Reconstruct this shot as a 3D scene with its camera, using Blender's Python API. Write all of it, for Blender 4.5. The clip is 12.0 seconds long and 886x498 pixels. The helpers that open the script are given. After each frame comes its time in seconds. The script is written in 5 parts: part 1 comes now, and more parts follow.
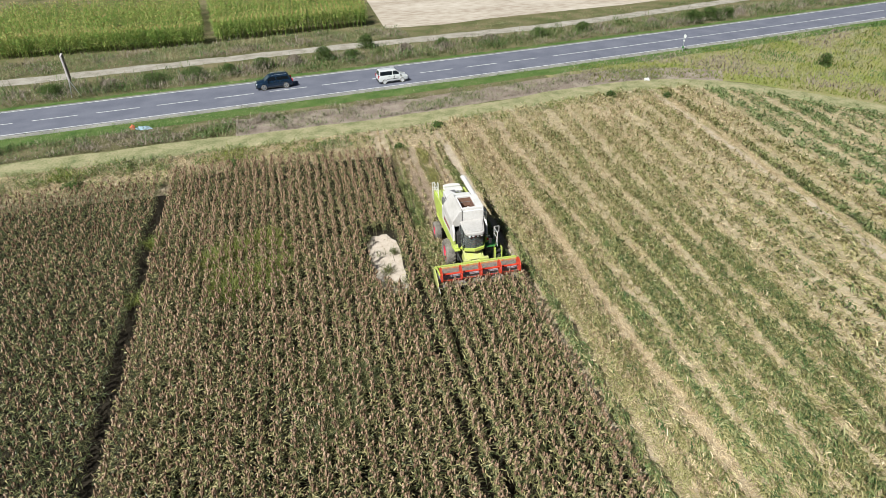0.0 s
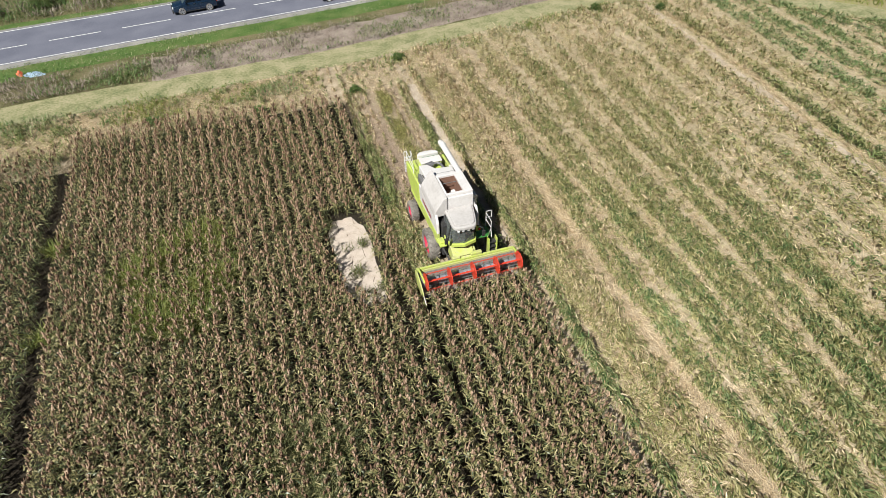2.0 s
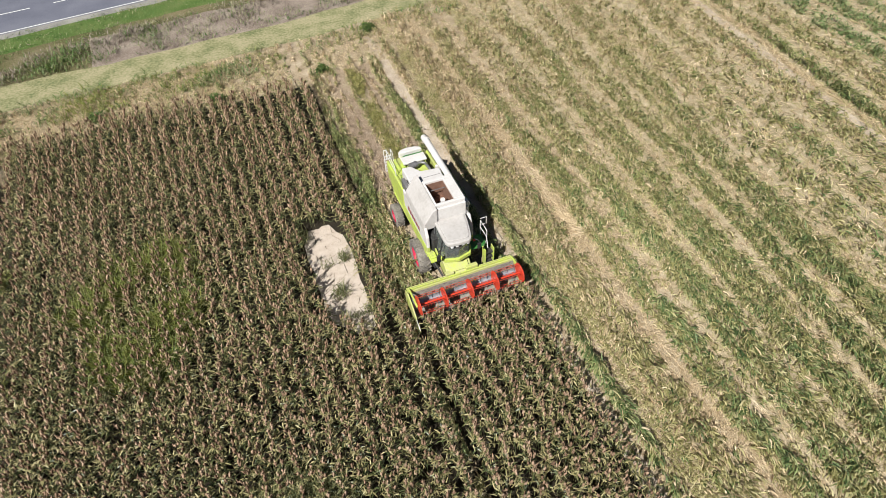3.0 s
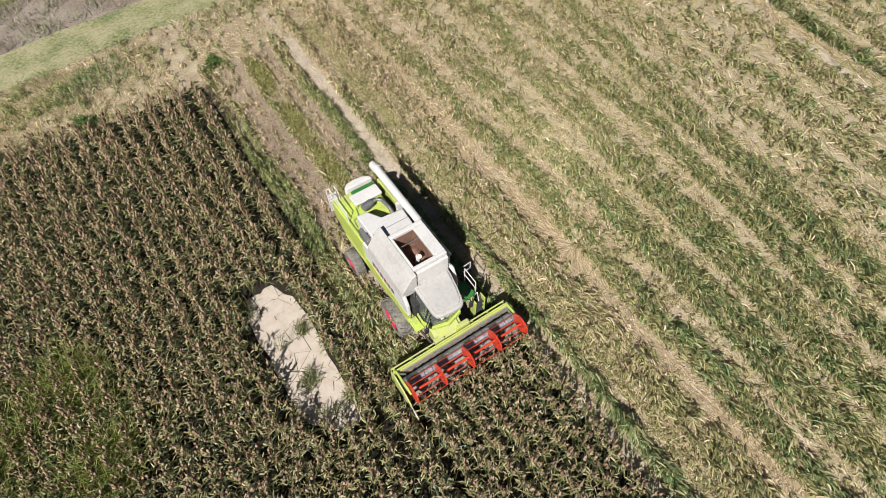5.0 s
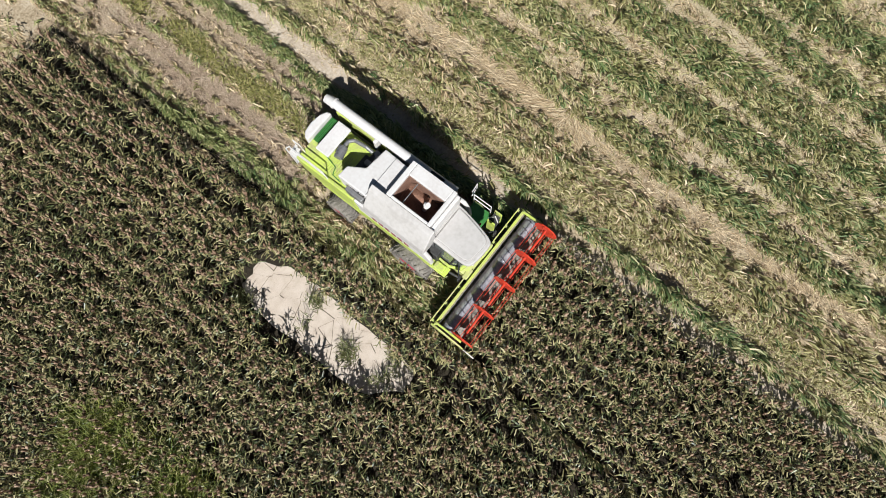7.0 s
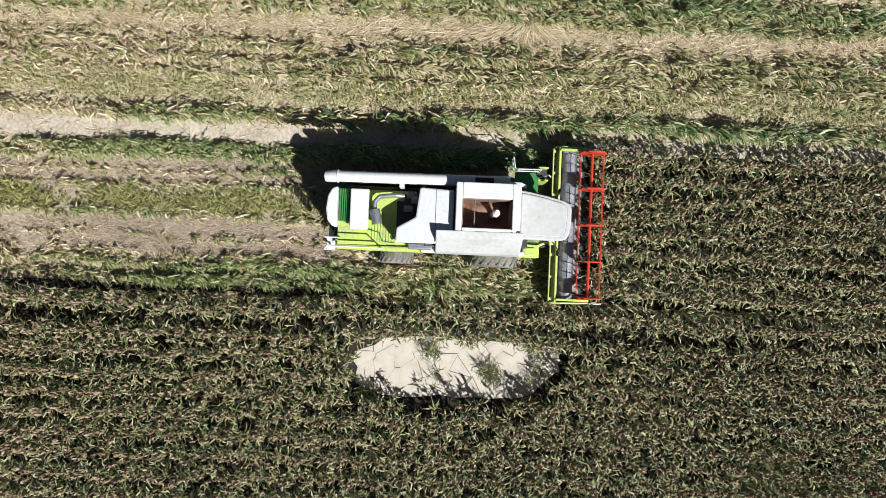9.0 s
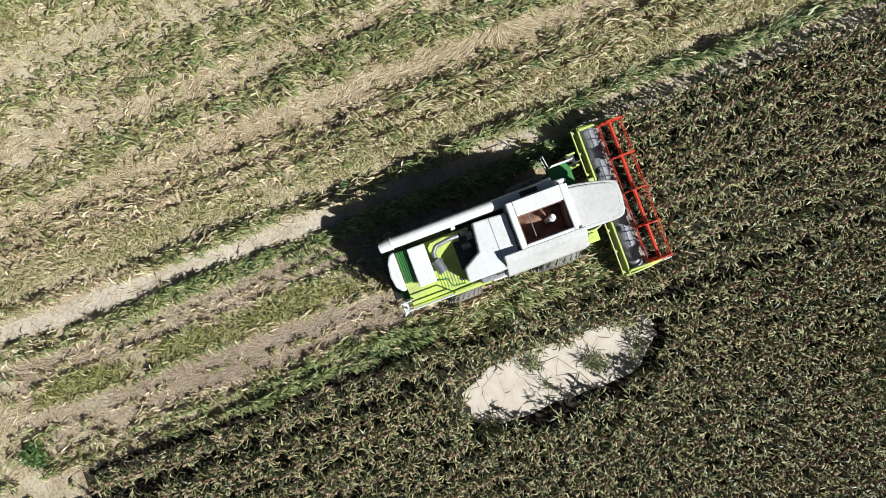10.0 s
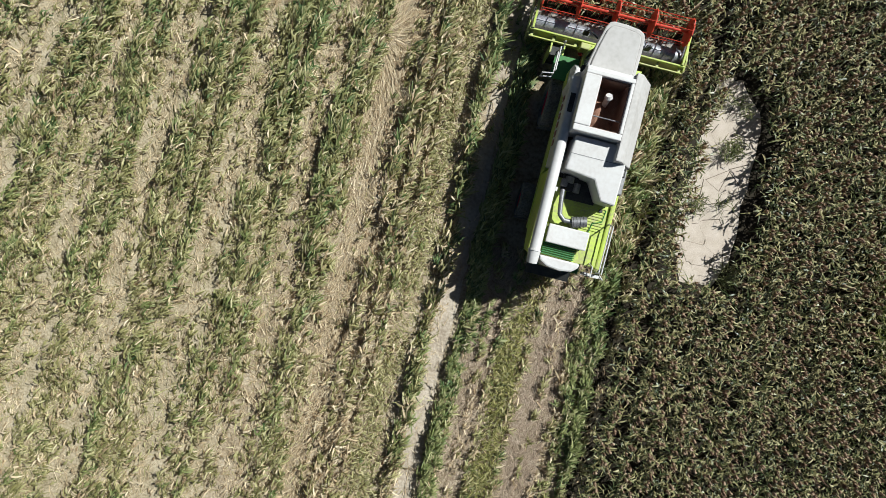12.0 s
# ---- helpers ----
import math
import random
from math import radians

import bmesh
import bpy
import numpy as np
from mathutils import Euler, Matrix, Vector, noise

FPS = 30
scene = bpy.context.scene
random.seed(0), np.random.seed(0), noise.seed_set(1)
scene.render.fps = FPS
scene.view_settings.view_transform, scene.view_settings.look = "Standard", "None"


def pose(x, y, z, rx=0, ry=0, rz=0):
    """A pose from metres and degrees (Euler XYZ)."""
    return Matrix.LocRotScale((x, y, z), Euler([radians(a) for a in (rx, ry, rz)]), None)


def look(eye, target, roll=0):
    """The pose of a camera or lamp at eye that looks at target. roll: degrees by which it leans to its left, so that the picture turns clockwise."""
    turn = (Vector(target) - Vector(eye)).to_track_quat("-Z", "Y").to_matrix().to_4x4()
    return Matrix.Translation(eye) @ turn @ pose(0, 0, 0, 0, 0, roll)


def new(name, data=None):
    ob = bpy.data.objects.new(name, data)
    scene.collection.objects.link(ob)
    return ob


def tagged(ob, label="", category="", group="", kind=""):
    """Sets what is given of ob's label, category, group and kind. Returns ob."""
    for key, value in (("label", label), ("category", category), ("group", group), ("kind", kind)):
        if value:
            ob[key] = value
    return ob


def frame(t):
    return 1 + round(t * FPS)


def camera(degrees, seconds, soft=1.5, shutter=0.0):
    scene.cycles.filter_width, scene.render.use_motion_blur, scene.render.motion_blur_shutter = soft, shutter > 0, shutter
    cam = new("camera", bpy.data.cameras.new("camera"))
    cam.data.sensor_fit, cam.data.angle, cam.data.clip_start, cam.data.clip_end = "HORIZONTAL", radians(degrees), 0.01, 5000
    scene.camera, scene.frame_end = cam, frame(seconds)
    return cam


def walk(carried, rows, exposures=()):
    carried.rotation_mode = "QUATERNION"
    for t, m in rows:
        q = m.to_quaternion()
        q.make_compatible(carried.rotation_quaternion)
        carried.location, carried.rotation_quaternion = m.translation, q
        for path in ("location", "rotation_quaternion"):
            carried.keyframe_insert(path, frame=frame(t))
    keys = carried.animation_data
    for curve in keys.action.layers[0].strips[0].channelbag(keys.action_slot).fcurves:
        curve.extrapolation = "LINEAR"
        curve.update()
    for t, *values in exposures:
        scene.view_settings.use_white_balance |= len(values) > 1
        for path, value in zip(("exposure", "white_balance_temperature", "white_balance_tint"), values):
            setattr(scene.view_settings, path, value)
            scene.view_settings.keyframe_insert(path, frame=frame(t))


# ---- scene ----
# ---- camera ----
cam = camera(73.51, 12.0, soft=0.4)
walk(cam, [
    (0, pose(-4.310, -31.831, 23.553, 57.460, 1.254, -12.538)),
    (0.5, pose(-4.087, -29.395, 23.527, 55.001, 1.279, -14.197)),
    (1, pose(-3.879, -26.990, 23.552, 52.580, 1.336, -15.605)),
    (1.5, pose(-3.651, -24.515, 23.568, 50.109, 1.315, -16.804)),
    (2, pose(-3.397, -22.158, 23.589, 47.719, 1.272, -17.737)),
    (2.5, pose(-2.995, -19.766, 23.626, 45.212, 1.515, -19.343)),
    (3, pose(-2.530, -17.389, 23.688, 42.616, 1.791, -21.429)),
    (3.2, pose(-2.380, -16.469, 23.694, 41.524, 2.033, -22.423)),
    (4.8, pose(-1.409, -9.427, 23.641, 34.511, 0.970, -31.799)),
    (5, pose(-1.277, -8.609, 23.657, 33.615, 0.880, -33.535)),
    (5.5, pose(-0.827, -6.694, 23.659, 30.600, 0.889, -37.794)),
    (6, pose(-0.288, -4.949, 23.671, 24.627, 1.047, -41.630)),
    (6.5, pose(0.263, -3.310, 23.685, 18.268, 1.303, -46.351)),
    (7, pose(0.801, -1.769, 23.703, 12.121, 1.472, -51.766)),
    (7.2, pose(1.040, -1.177, 23.708, 9.905, 1.422, -54.206)),
    (8.8, pose(2.905, 3.801, 22.989, 0.856, -0.056, -83.001)),
    (9, pose(3.173, 4.286, 22.972, 0.841, -0.156, -87.634)),
    (9.5, pose(4.017, 5.345, 22.990, 0.533, -0.032, -99.260)),
    (10, pose(4.864, 6.234, 23.024, 0.209, 0.004, -110.354)),
    (10.5, pose(5.812, 6.958, 22.994, -0.187, 0.005, -122.538)),
    (11, pose(6.838, 7.445, 22.977, -0.665, -0.019, -136.190)),
    (11.5, pose(7.790, 7.760, 22.893, -1.196, 0.011, -150.855)),
    (12, pose(8.637, 7.993, 22.491, -1.307, -0.216, -165.894)),
], [(0, .38, 6100, 4), (3, .33, 6250, 8), (6, .20, 6150, 8), (9, .42, 5750, 3), (10.5, .30, 5750, 2), (12, .17, 5850, 2)])

# ---- light ----
SUN = Vector((2.7, 2.5, -3.75))          # the way the sunlight travels
world = bpy.data.worlds.new("world")
scene.world = world
world.use_nodes = True
wt = world.node_tree
sky = wt.nodes.new("ShaderNodeTexSky")
sky.sky_type, sky.sun_disc = "NISHITA", False
sky.sun_elevation = math.asin(3.75 / SUN.length)
sky.sun_rotation = math.atan2(-SUN.x, -SUN.y)
wt.links.new(sky.outputs[0], wt.nodes["Background"].inputs[0])
wt.nodes["Background"].inputs[1].default_value = 0.022
sun = new("sun", bpy.data.lights.new("sun", "SUN"))
sun.data.energy, sun.data.angle, sun.data.color = 5.9, radians(0.55), (1.0, 0.95, 0.87)
sun.matrix_world = look(tuple(-SUN * 10), (0, 0, 0))


# ---- materials ----
def mk(name, cols, scale=3.0, fine=40.0, rough=0.8, metal=0.0, bump=0.0, island=False, trans=0.0, mix=0.5, coat=0.0, spec=0.5, stretch=None):
    """Procedural surface: a ramp over cols driven by coarse and fine noise (and by a random value for each leaf or piece)."""
    m = bpy.data.materials.new(name)
    m.use_nodes = True
    nt = m.node_tree
    bsdf = nt.nodes["Principled BSDF"]
    tc = nt.nodes.new("ShaderNodeTexCoord")
    n1 = nt.nodes.new("ShaderNodeTexNoise")
    n1.inputs["Scale"].default_value, n1.inputs["Detail"].default_value = scale, 5
    n2 = nt.nodes.new("ShaderNodeTexNoise")
    n2.inputs["Scale"].default_value, n2.inputs["Detail"].default_value = fine, 3
    for n in (n1, n2):
        if stretch:
            mp = nt.nodes.new("ShaderNodeMapping")
            mp.inputs["Scale"].default_value = stretch
            nt.links.new(tc.outputs["Object"], mp.inputs["Vector"])
            nt.links.new(mp.outputs["Vector"], n.inputs["Vector"])
        else:
            nt.links.new(tc.outputs["Object"], n.inputs["Vector"])
    blend = nt.nodes.new("ShaderNodeMix")
    blend.inputs["Factor"].default_value = mix
    nt.links.new(n1.outputs["Fac"], blend.inputs[2])
    if island:
        geo = nt.nodes.new("ShaderNodeNewGeometry")
        nt.links.new(geo.outputs["Random Per Island"], blend.inputs[3])
    else:
        nt.links.new(n2.outputs["Fac"], blend.inputs[3])
    ramp = nt.nodes.new("ShaderNodeValToRGB")
    lo, hi = (0.12, 0.88) if island else (0.36, 0.64)
    while len(ramp.color_ramp.elements) < len(cols):
        ramp.color_ramp.elements.new(0.5)
    for i, c in enumerate(cols):
        e = ramp.color_ramp.elements[i]
        e.position = lo + (hi - lo) * i / max(1, len(cols) - 1)
        e.color = (*c, 1)
    nt.links.new(blend.outputs[0], ramp.inputs["Fac"])
    nt.links.new(ramp.outputs["Color"], bsdf.inputs["Base Color"])
    bsdf.inputs["Roughness"].default_value, bsdf.inputs["Metallic"].default_value = rough, metal
    bsdf.inputs["Specular IOR Level"].default_value = spec
    bsdf.inputs["Coat Weight"].default_value = coat
    if bump:
        b = nt.nodes.new("ShaderNodeBump")
        b.inputs["Strength"].default_value, b.inputs["Distance"].default_value = bump, 0.05
        nt.links.new(n2.outputs["Fac"], b.inputs["Height"])
        nt.links.new(b.outputs["Normal"], bsdf.inputs["Normal"])
    if trans:
        tr = nt.nodes.new("ShaderNodeBsdfTranslucent")
        nt.links.new(ramp.outputs["Color"], tr.inputs["Color"])
        ms = nt.nodes.new("ShaderNodeMixShader")
        ms.inputs[0].default_value = trans
        nt.links.new(bsdf.outputs[0], ms.inputs[1])
        nt.links.new(tr.outputs[0], ms.inputs[2])
        nt.links.new(ms.outputs[0], nt.nodes["Material Output"].inputs["Surface"])
    return m


def glass(name, tint, rough=0.05):
    m = bpy.data.materials.new(name)
    m.use_nodes = True
    b = m.node_tree.nodes["Principled BSDF"]
    b.inputs["Base Color"].default_value = (*tint, 1)
    b.inputs["Roughness"].default_value = rough
    b.inputs["Transmission Weight"].default_value = 0.75
    return m


M_soil = mk("field_soil", [(.20, .15, .095), (.30, .235, .155), (.40, .325, .23), (.47, .395, .30)], 1.1, 9, .95, bump=.8, spec=.2)
M_dusty = mk("dusty_wheel_track", [(.30, .24, .18), (.42, .35, .275), (.52, .44, .36)], .9, 9, .95, bump=.5, spec=.2)
M_chaff = mk("fresh_chaff", [(.18, .12, .08), (.33, .24, .17), (.47, .36, .265), (.60, .48, .37)], .5, 40, .7, island=True, mix=.7)
# brown soil set near black: the crop's shade is in the colour
M_soil_shade = mk("shaded_crop_soil", [(.02, .016, .011), (.042, .034, .023)], .8, 12, .95, bump=.5, spec=.2)
M_ground = mk("wild_ground", [(.06, .075, .025), (.13, .12, .055), (.22, .175, .11)], .25, 6, .95, bump=.4, spec=.2)
M_verge = mk("verge_turf", [(.05, .10, .022), (.09, .145, .036), (.16, .175, .07)], .5, 9, .95, bump=.4, spec=.2)
M_cover = mk("weedy_soil", [(.20, .163, .097), (.315, .26, .165), (.415, .345, .24), (.465, .395, .285)], 1.5, 12, .95, bump=.5, spec=.2)
M_pale = mk("mown_grass", [(.13, .15, .065), (.22, .22, .11), (.31, .285, .165), (.36, .32, .20)], .6, 5, .95, bump=.4, spec=.2)
M_bare = mk("bare_tilled_soil", [(.30, .24, .19), (.43, .37, .31), (.52, .46, .40)], .12, 1.1, .95, bump=.3, spec=.2, stretch=(.4, 1, 1))
# the blue in the asphalt colour stands for reflected sky
M_asphalt = mk("worn_asphalt", [(.105, .11, .145), (.135, .14, .18), (.165, .17, .21)], .35, 25, .8, bump=.1, spec=.4)
M_line = mk("road_paint", [(.55, .55, .55), (.75, .75, .74)], 2, 30, .6)
M_gravel = mk("pale_gravel", [(.20, .18, .145), (.32, .29, .25), (.42, .385, .345)], .6, 20, .95, bump=.5, spec=.2)

M_leaf = mk("sorghum_leaf", [(.03, .048, .016), (.07, .092, .032), (.14, .155, .06), (.24, .24, .105)], .22, 40, .4, island=True, trans=.14, mix=.65)
M_ripe = mk("sorghum_top_leaf", [(.135, .118, .045), (.24, .212, .09), (.345, .305, .14), (.46, .405, .22)], .16, 40, .62, island=True, trans=.18, mix=.75)
M_stalk = mk("sorghum_stalk", [(.12, .13, .05), (.24, .22, .10)], 1, 20, .6, island=True)
M_head = mk("sorghum_head", [(.115, .07, .045), (.21, .135, .088), (.32, .22, .148), (.41, .30, .215)], .3, 40, .8, island=True, mix=.7, spec=.25)
M_weed = mk("weed_leaf", [(.11, .16, .025), (.19, .22, .04), (.27, .26, .07)], .5, 40, .6, island=True, trans=.3, mix=.7)
M_straw = mk("straw", [(.29, .20, .11), (.47, .355, .21), (.61, .485, .315), (.72, .60, .42)], .4, 40, .62, island=True, trans=.1, mix=.72)
M_stub = mk("stubble_leaf", [(.052, .094, .03), (.122, .18, .058), (.235, .275, .105), (.38, .378, .19)], .3, 40, .62, island=True, trans=.22, mix=.75)
M_stubd = mk("drying_stubble_leaf", [(.105, .138, .04), (.20, .23, .075), (.325, .335, .13), (.46, .435, .23)], .3, 40, .62, island=True, trans=.22, mix=.75)
M_fresh = mk("fresh_regrowth_leaf", [(.09, .16, .055), (.17, .255, .09), (.27, .335, .14), (.40, .41, .21)], .3, 40, .45, island=True, trans=.22, mix=.7)
M_olive = mk("dry_olive_leaf", [(.155, .15, .05), (.28, .258, .10), (.40, .362, .165), (.52, .465, .265)], .4, 40, .62, island=True, trans=.2, mix=.75)
M_drywd = mk("dry_brown_weed", [(.09, .07, .06), (.19, .152, .125), (.31, .26, .215), (.17, .16, .075)], .18, 40, .8, island=True, trans=.1, mix=.55)
M_grass = mk("green_grass_blade", [(.05, .115, .022), (.09, .165, .036), (.165, .205, .065)], .2, 40, .6, island=True, trans=.25, mix=.6)
M_paleg = mk("pale_grass_blade", [(.17, .185, .085), (.26, .255, .135), (.37, .345, .21)], .3, 40, .7, island=True, trans=.2, mix=.6)
M_corn = mk("corn_leaf", [(.10, .20, .035), (.19, .305, .06), (.33, .385, .10), (.48, .43, .17)], .12, 40, .5, island=True, trans=.33, mix=.55)
M_tassel = mk("corn_tassel", [(.30, .22, .08), (.44, .35, .15)], .3, 40, .8, island=True)
M_bush = mk("bush_leaf", [(.035, .075, .015), (.07, .12, .025), (.13, .16, .04)], .5, 40, .55, island=True, trans=.2, mix=.7)

M_white = mk("dusty_white_paint", [(.55, .52, .505), (.60, .575, .565), (.635, .615, .61)], 1.3, 9, .5, spec=.35)
M_wdust = mk("white_paint_under_dust", [(.40, .375, .36), (.455, .43, .415), (.49, .465, .455)], 1.0, 7, .7, spec=.25)
M_lime = mk("lime_green_paint", [(.36, .37, .15), (.44, .52, .11), (.48, .59, .09)], 1.5, 12, .45, spec=.4)
M_limed = mk("dusty_lime_paint", [(.42, .39, .22), (.43, .45, .16), (.44, .51, .10)], 2, 14, .6)
M_green = mk("dark_green_panel", [(.03, .13, .03), (.05, .20, .04)], 3, 20, .5)
M_red = mk("orange_red_paint", [(.42, .03, .015), (.62, .055, .02)], 3, 20, .5)
M_rim = mk("crimson_rim_paint", [(.42, .02, .05), (.60, .03, .09)], 3, 20, .5)
M_rubber = mk("dusty_tyre_rubber", [(.09, .08, .07), (.24, .215, .19)], 2, 16, .85, bump=.2)
M_dark = mk("dark_machinery", [(.012, .012, .014), (.05, .048, .045)], 4, 25, .7)
M_worn = mk("worn_dusty_steel", [(.13, .11, .098), (.26, .23, .20), (.36, .32, .28)], 4, 25, .7)
M_steel = mk("worn_steel", [(.20, .20, .225), (.36, .36, .40), (.48, .48, .52)], 5, 40, .38, metal=.55)
M_grey = mk("grey_metal", [(.16, .16, .17), (.28, .27, .27)], 5, 30, .5, metal=.5)
M_grain = mk("red_brown_grain", [(.13, .06, .04), (.28, .15, .10), (.42, .26, .18)], 3, 60, .9, bump=.5)
M_tank = mk("tank_inner_wall", [(.14, .075, .055), (.24, .14, .10)], 3, 30, .6)
M_glass = glass("tinted_cab_glass", (.42, .46, .44))
M_carw = mk("silver_car_paint", [(.62, .63, .65), (.70, .71, .73)], 2, 20, .3, metal=.2, coat=.5)
M_carb = mk("dark_teal_car_paint", [(.006, .018, .045), (.012, .032, .065)], 2, 20, .25, metal=.3, coat=.6)
M_cglass = glass("car_glass", (.02, .025, .03))
M_black = mk("black_plastic", [(.015, .015, .016), (.03, .03, .03)], 5, 30, .6)
M_chrome = mk("bright_rim_metal", [(.45, .45, .46), (.6, .6, .6)], 5, 30, .3, metal=.8)
M_lamp = mk("headlamp_lens", [(.6, .6, .6), (.75, .75, .75)], 5, 30, .1)
M_tail = mk("tail_lamp_lens", [(.35, .01, .01), (.5, .02, .02)], 5, 30, .2)
M_tail2 = mk("dull_red_mark", [(.20, .06, .06), (.30, .13, .13)], 5, 30, .5)
M_board = mk("weathered_board", [(.50, .44, .44), (.66, .60, .60)], 3, 25, .7)
M_boardb = mk("brown_board_face", [(.22, .15, .13), (.32, .23, .20)], 3, 25, .7)
M_galv = mk("galvanised_post", [(.38, .39, .40), (.52, .53, .54)], 5, 30, .45, metal=.5)
M_orange = mk("orange_plastic", [(.62, .12, .05), (.72, .2, .09)], 5, 30, .5)
M_blue = mk("blue_grey_plastic", [(.20, .30, .42), (.40, .50, .60)], 5, 30, .5)
M_stone = mk("white_stone", [(.55, .53, .50), (.70, .68, .66)], 5, 30, .9)
M_bark = mk("brown_twig", [(.07, .05, .035), (.14, .10, .07)], 5, 30, .9)


# ---- helpers ----
def part(name, bm, material, parent=None, label=""):
    """Links a bmesh as one mesh object under a thing or a part."""
    me = bpy.data.meshes.new(name)
    bmesh.ops.recalc_face_normals(bm, faces=bm.faces)
    bm.to_mesh(me)
    bm.free()
    for m in material if isinstance(material, (list, tuple)) else [material]:
        me.materials.append(m)
    ob = new(name, me)
    ob.parent = parent
    return tagged(ob, label)


def empty(name, m, label="", category="", group=""):
    ob = new(name)
    ob.empty_display_size = 0.2
    ob.matrix_basis = m
    return tagged(ob, label, category, group)


def cube(bm, x0, x1, y0, y1, z0, z1, bev=0.0):
    r = bmesh.ops.create_cube(bm, size=1)["verts"]
    for v in r:
        v.co = Vector(((x0 + x1) / 2 + v.co.x * (x1 - x0), (y0 + y1) / 2 + v.co.y * (y1 - y0), (z0 + z1) / 2 + v.co.z * (z1 - z0)))
    if bev:
        es = list({e for v in r for e in v.link_edges})
        bmesh.ops.bevel(bm, geom=es, offset=bev, segments=2, affect="EDGES", profile=0.5)
    return bm


def prism(bm, outline, a, b, axis="x", bev=0.0):
    """Extrudes an outline along an axis: (y, z) for x, (x, z) for y, (x, y) for z."""
    def at(p, h):
        return {"x": (h, p[0], p[1]), "y": (p[0], h, p[1]), "z": (p[0], p[1], h)}[axis]
    lo = [bm.verts.new(at(p, a)) for p in outline]
    hi = [bm.verts.new(at(p, b)) for p in outline]
    n = len(outline)
    fs = [bm.faces.new(lo), bm.faces.new(hi[::-1])]
    fs += [bm.faces.new((lo[i], lo[(i + 1) % n], hi[(i + 1) % n], hi[i])) for i in range(n)]
    bmesh.ops.recalc_face_normals(bm, faces=fs)
    if bev:
        bmesh.ops.bevel(bm, geom=list({e for f in fs for e in f.edges}), offset=bev, segments=2, affect="EDGES", profile=0.5)
    return bm


def rod(bm, p, q, r, n=8, r2=None):
    """A round bar from p to q."""
    p, q = Vector(p), Vector(q)
    m = Matrix.Translation((p + q) / 2) @ (q - p).to_track_quat("Z", "Y").to_matrix().to_4x4()
    bmesh.ops.create_cone(bm, cap_ends=True, segments=n, radius1=r, radius2=r if r2 is None else r2, depth=(q - p).length, matrix=m)
    return bm


def tube(bm, pts, r, n=8):
    for a, b in zip(pts, pts[1:]):
        rod(bm, a, b, r, n)
    for a in pts[1:-1]:
        bmesh.ops.create_icosphere(bm, subdivisions=1, radius=r * 1.02, matrix=Matrix.Translation(a))
    return bm


def lathe(bm, profile, n, m=Matrix()):
    """Turns a profile of (radius, height) round the local x axis."""
    rings = []
    for r, h in profile:
        rings.append([bm.verts.new(m @ Vector((h, r * math.cos(2 * math.pi * i / n), r * math.sin(2 * math.pi * i / n)))) for i in range(n)])
    for a, b in zip(rings, rings[1:]):
        for i in range(n):
            bm.faces.new((a[i], a[(i + 1) % n], b[(i + 1) % n], b[i]))
    return bm


def smooth(ob):
    ob.data.polygons.foreach_set("use_smooth", [len(p.vertices) < 5 for p in ob.data.polygons])
    ob.data.set_sharp_from_angle(angle=radians(50))
    return ob


def wheel(parent, x, y, r, w, lugs, rim, name="wheel"):
    """A wheel on the x axis: a tyre with lugs, a dished rim and a hub."""
    side = -1 if x < 0 else 1
    h = w / 2
    prof = [(r * .60, -h * .8), (r * .68, -h), (r * .86, -h), (r * .97, -h * .7), (r, -h * .3), (r, h * .3), (r * .97, h * .7), (r * .86, h), (r * .68, h), (r * .60, h * .8)]
    m = Matrix.Translation((x, y, r))
    tyre = smooth(part(name, lathe(bmesh.new(), prof, 32, m), M_rubber, parent))
    if lugs:
        bm = bmesh.new()
        n = 20
        for i in range(n):
            for s in (-1, 1):
                t = Matrix.Translation((x, y, r)) @ Matrix.Rotation(2 * math.pi * (i + .25 * s) / n, 4, "X") @ Matrix.Translation((s * h * .42, 0, r * .985)) @ Matrix.Rotation(.6 * s, 4, "Z")
                vs = bmesh.ops.create_cube(bm, size=1, matrix=t @ Matrix.Diagonal((h * 1.05, r * .075, r * .06, 1)))
        part("tread", bm, M_rubber, tyre)
    prof = [(r * .62, h * .78), (r * .56, h * .7), (r * .50, h * .15), (r * .2, h * .1), (r * .16, h * .4), (.001, h * .4)]
    bm = bmesh.new()
    lathe(bm, prof, 24, m @ Matrix.Diagonal((side, 1, 1, 1)))
    smooth(part("rim", bm, rim, tyre))
    for i in range(6):
        a = 2 * math.pi * i / 6
        c = Vector((x + side * h * .12, y + r * .33 * math.cos(a), r + r * .33 * math.sin(a)))
        part("bolt", rod(bmesh.new(), c, c + Vector((side * h * .12, 0, 0)), r * .04, 6), M_dark, tyre)
    return tyre


def sheet(name, outline, z, material, label, category="ground"):
    """A flat piece of ground from an outline (x, y)."""
    bm = bmesh.new()
    bm.faces.new([bm.verts.new((x, y, z)) for x, y in outline])
    bmesh.ops.triangulate(bm, faces=bm.faces)
    return tagged(part(name, bm, material), label, category, kind="structure")


def along(line, s):
    """The place and left-hand normal at a distance s along a line."""
    for (ax, ay), (bx, by) in zip(line, line[1:]):
        d = math.hypot(bx - ax, by - ay)
        if s <= d or (bx, by) == line[-1]:
            k = s / d
            return ax + (bx - ax) * k, ay + (by - ay) * k, -(by - ay) / d, (bx - ax) / d
        s -= d


def length(line):
    return sum(math.hypot(b[0] - a[0], b[1] - a[1]) for a, b in zip(line, line[1:]))


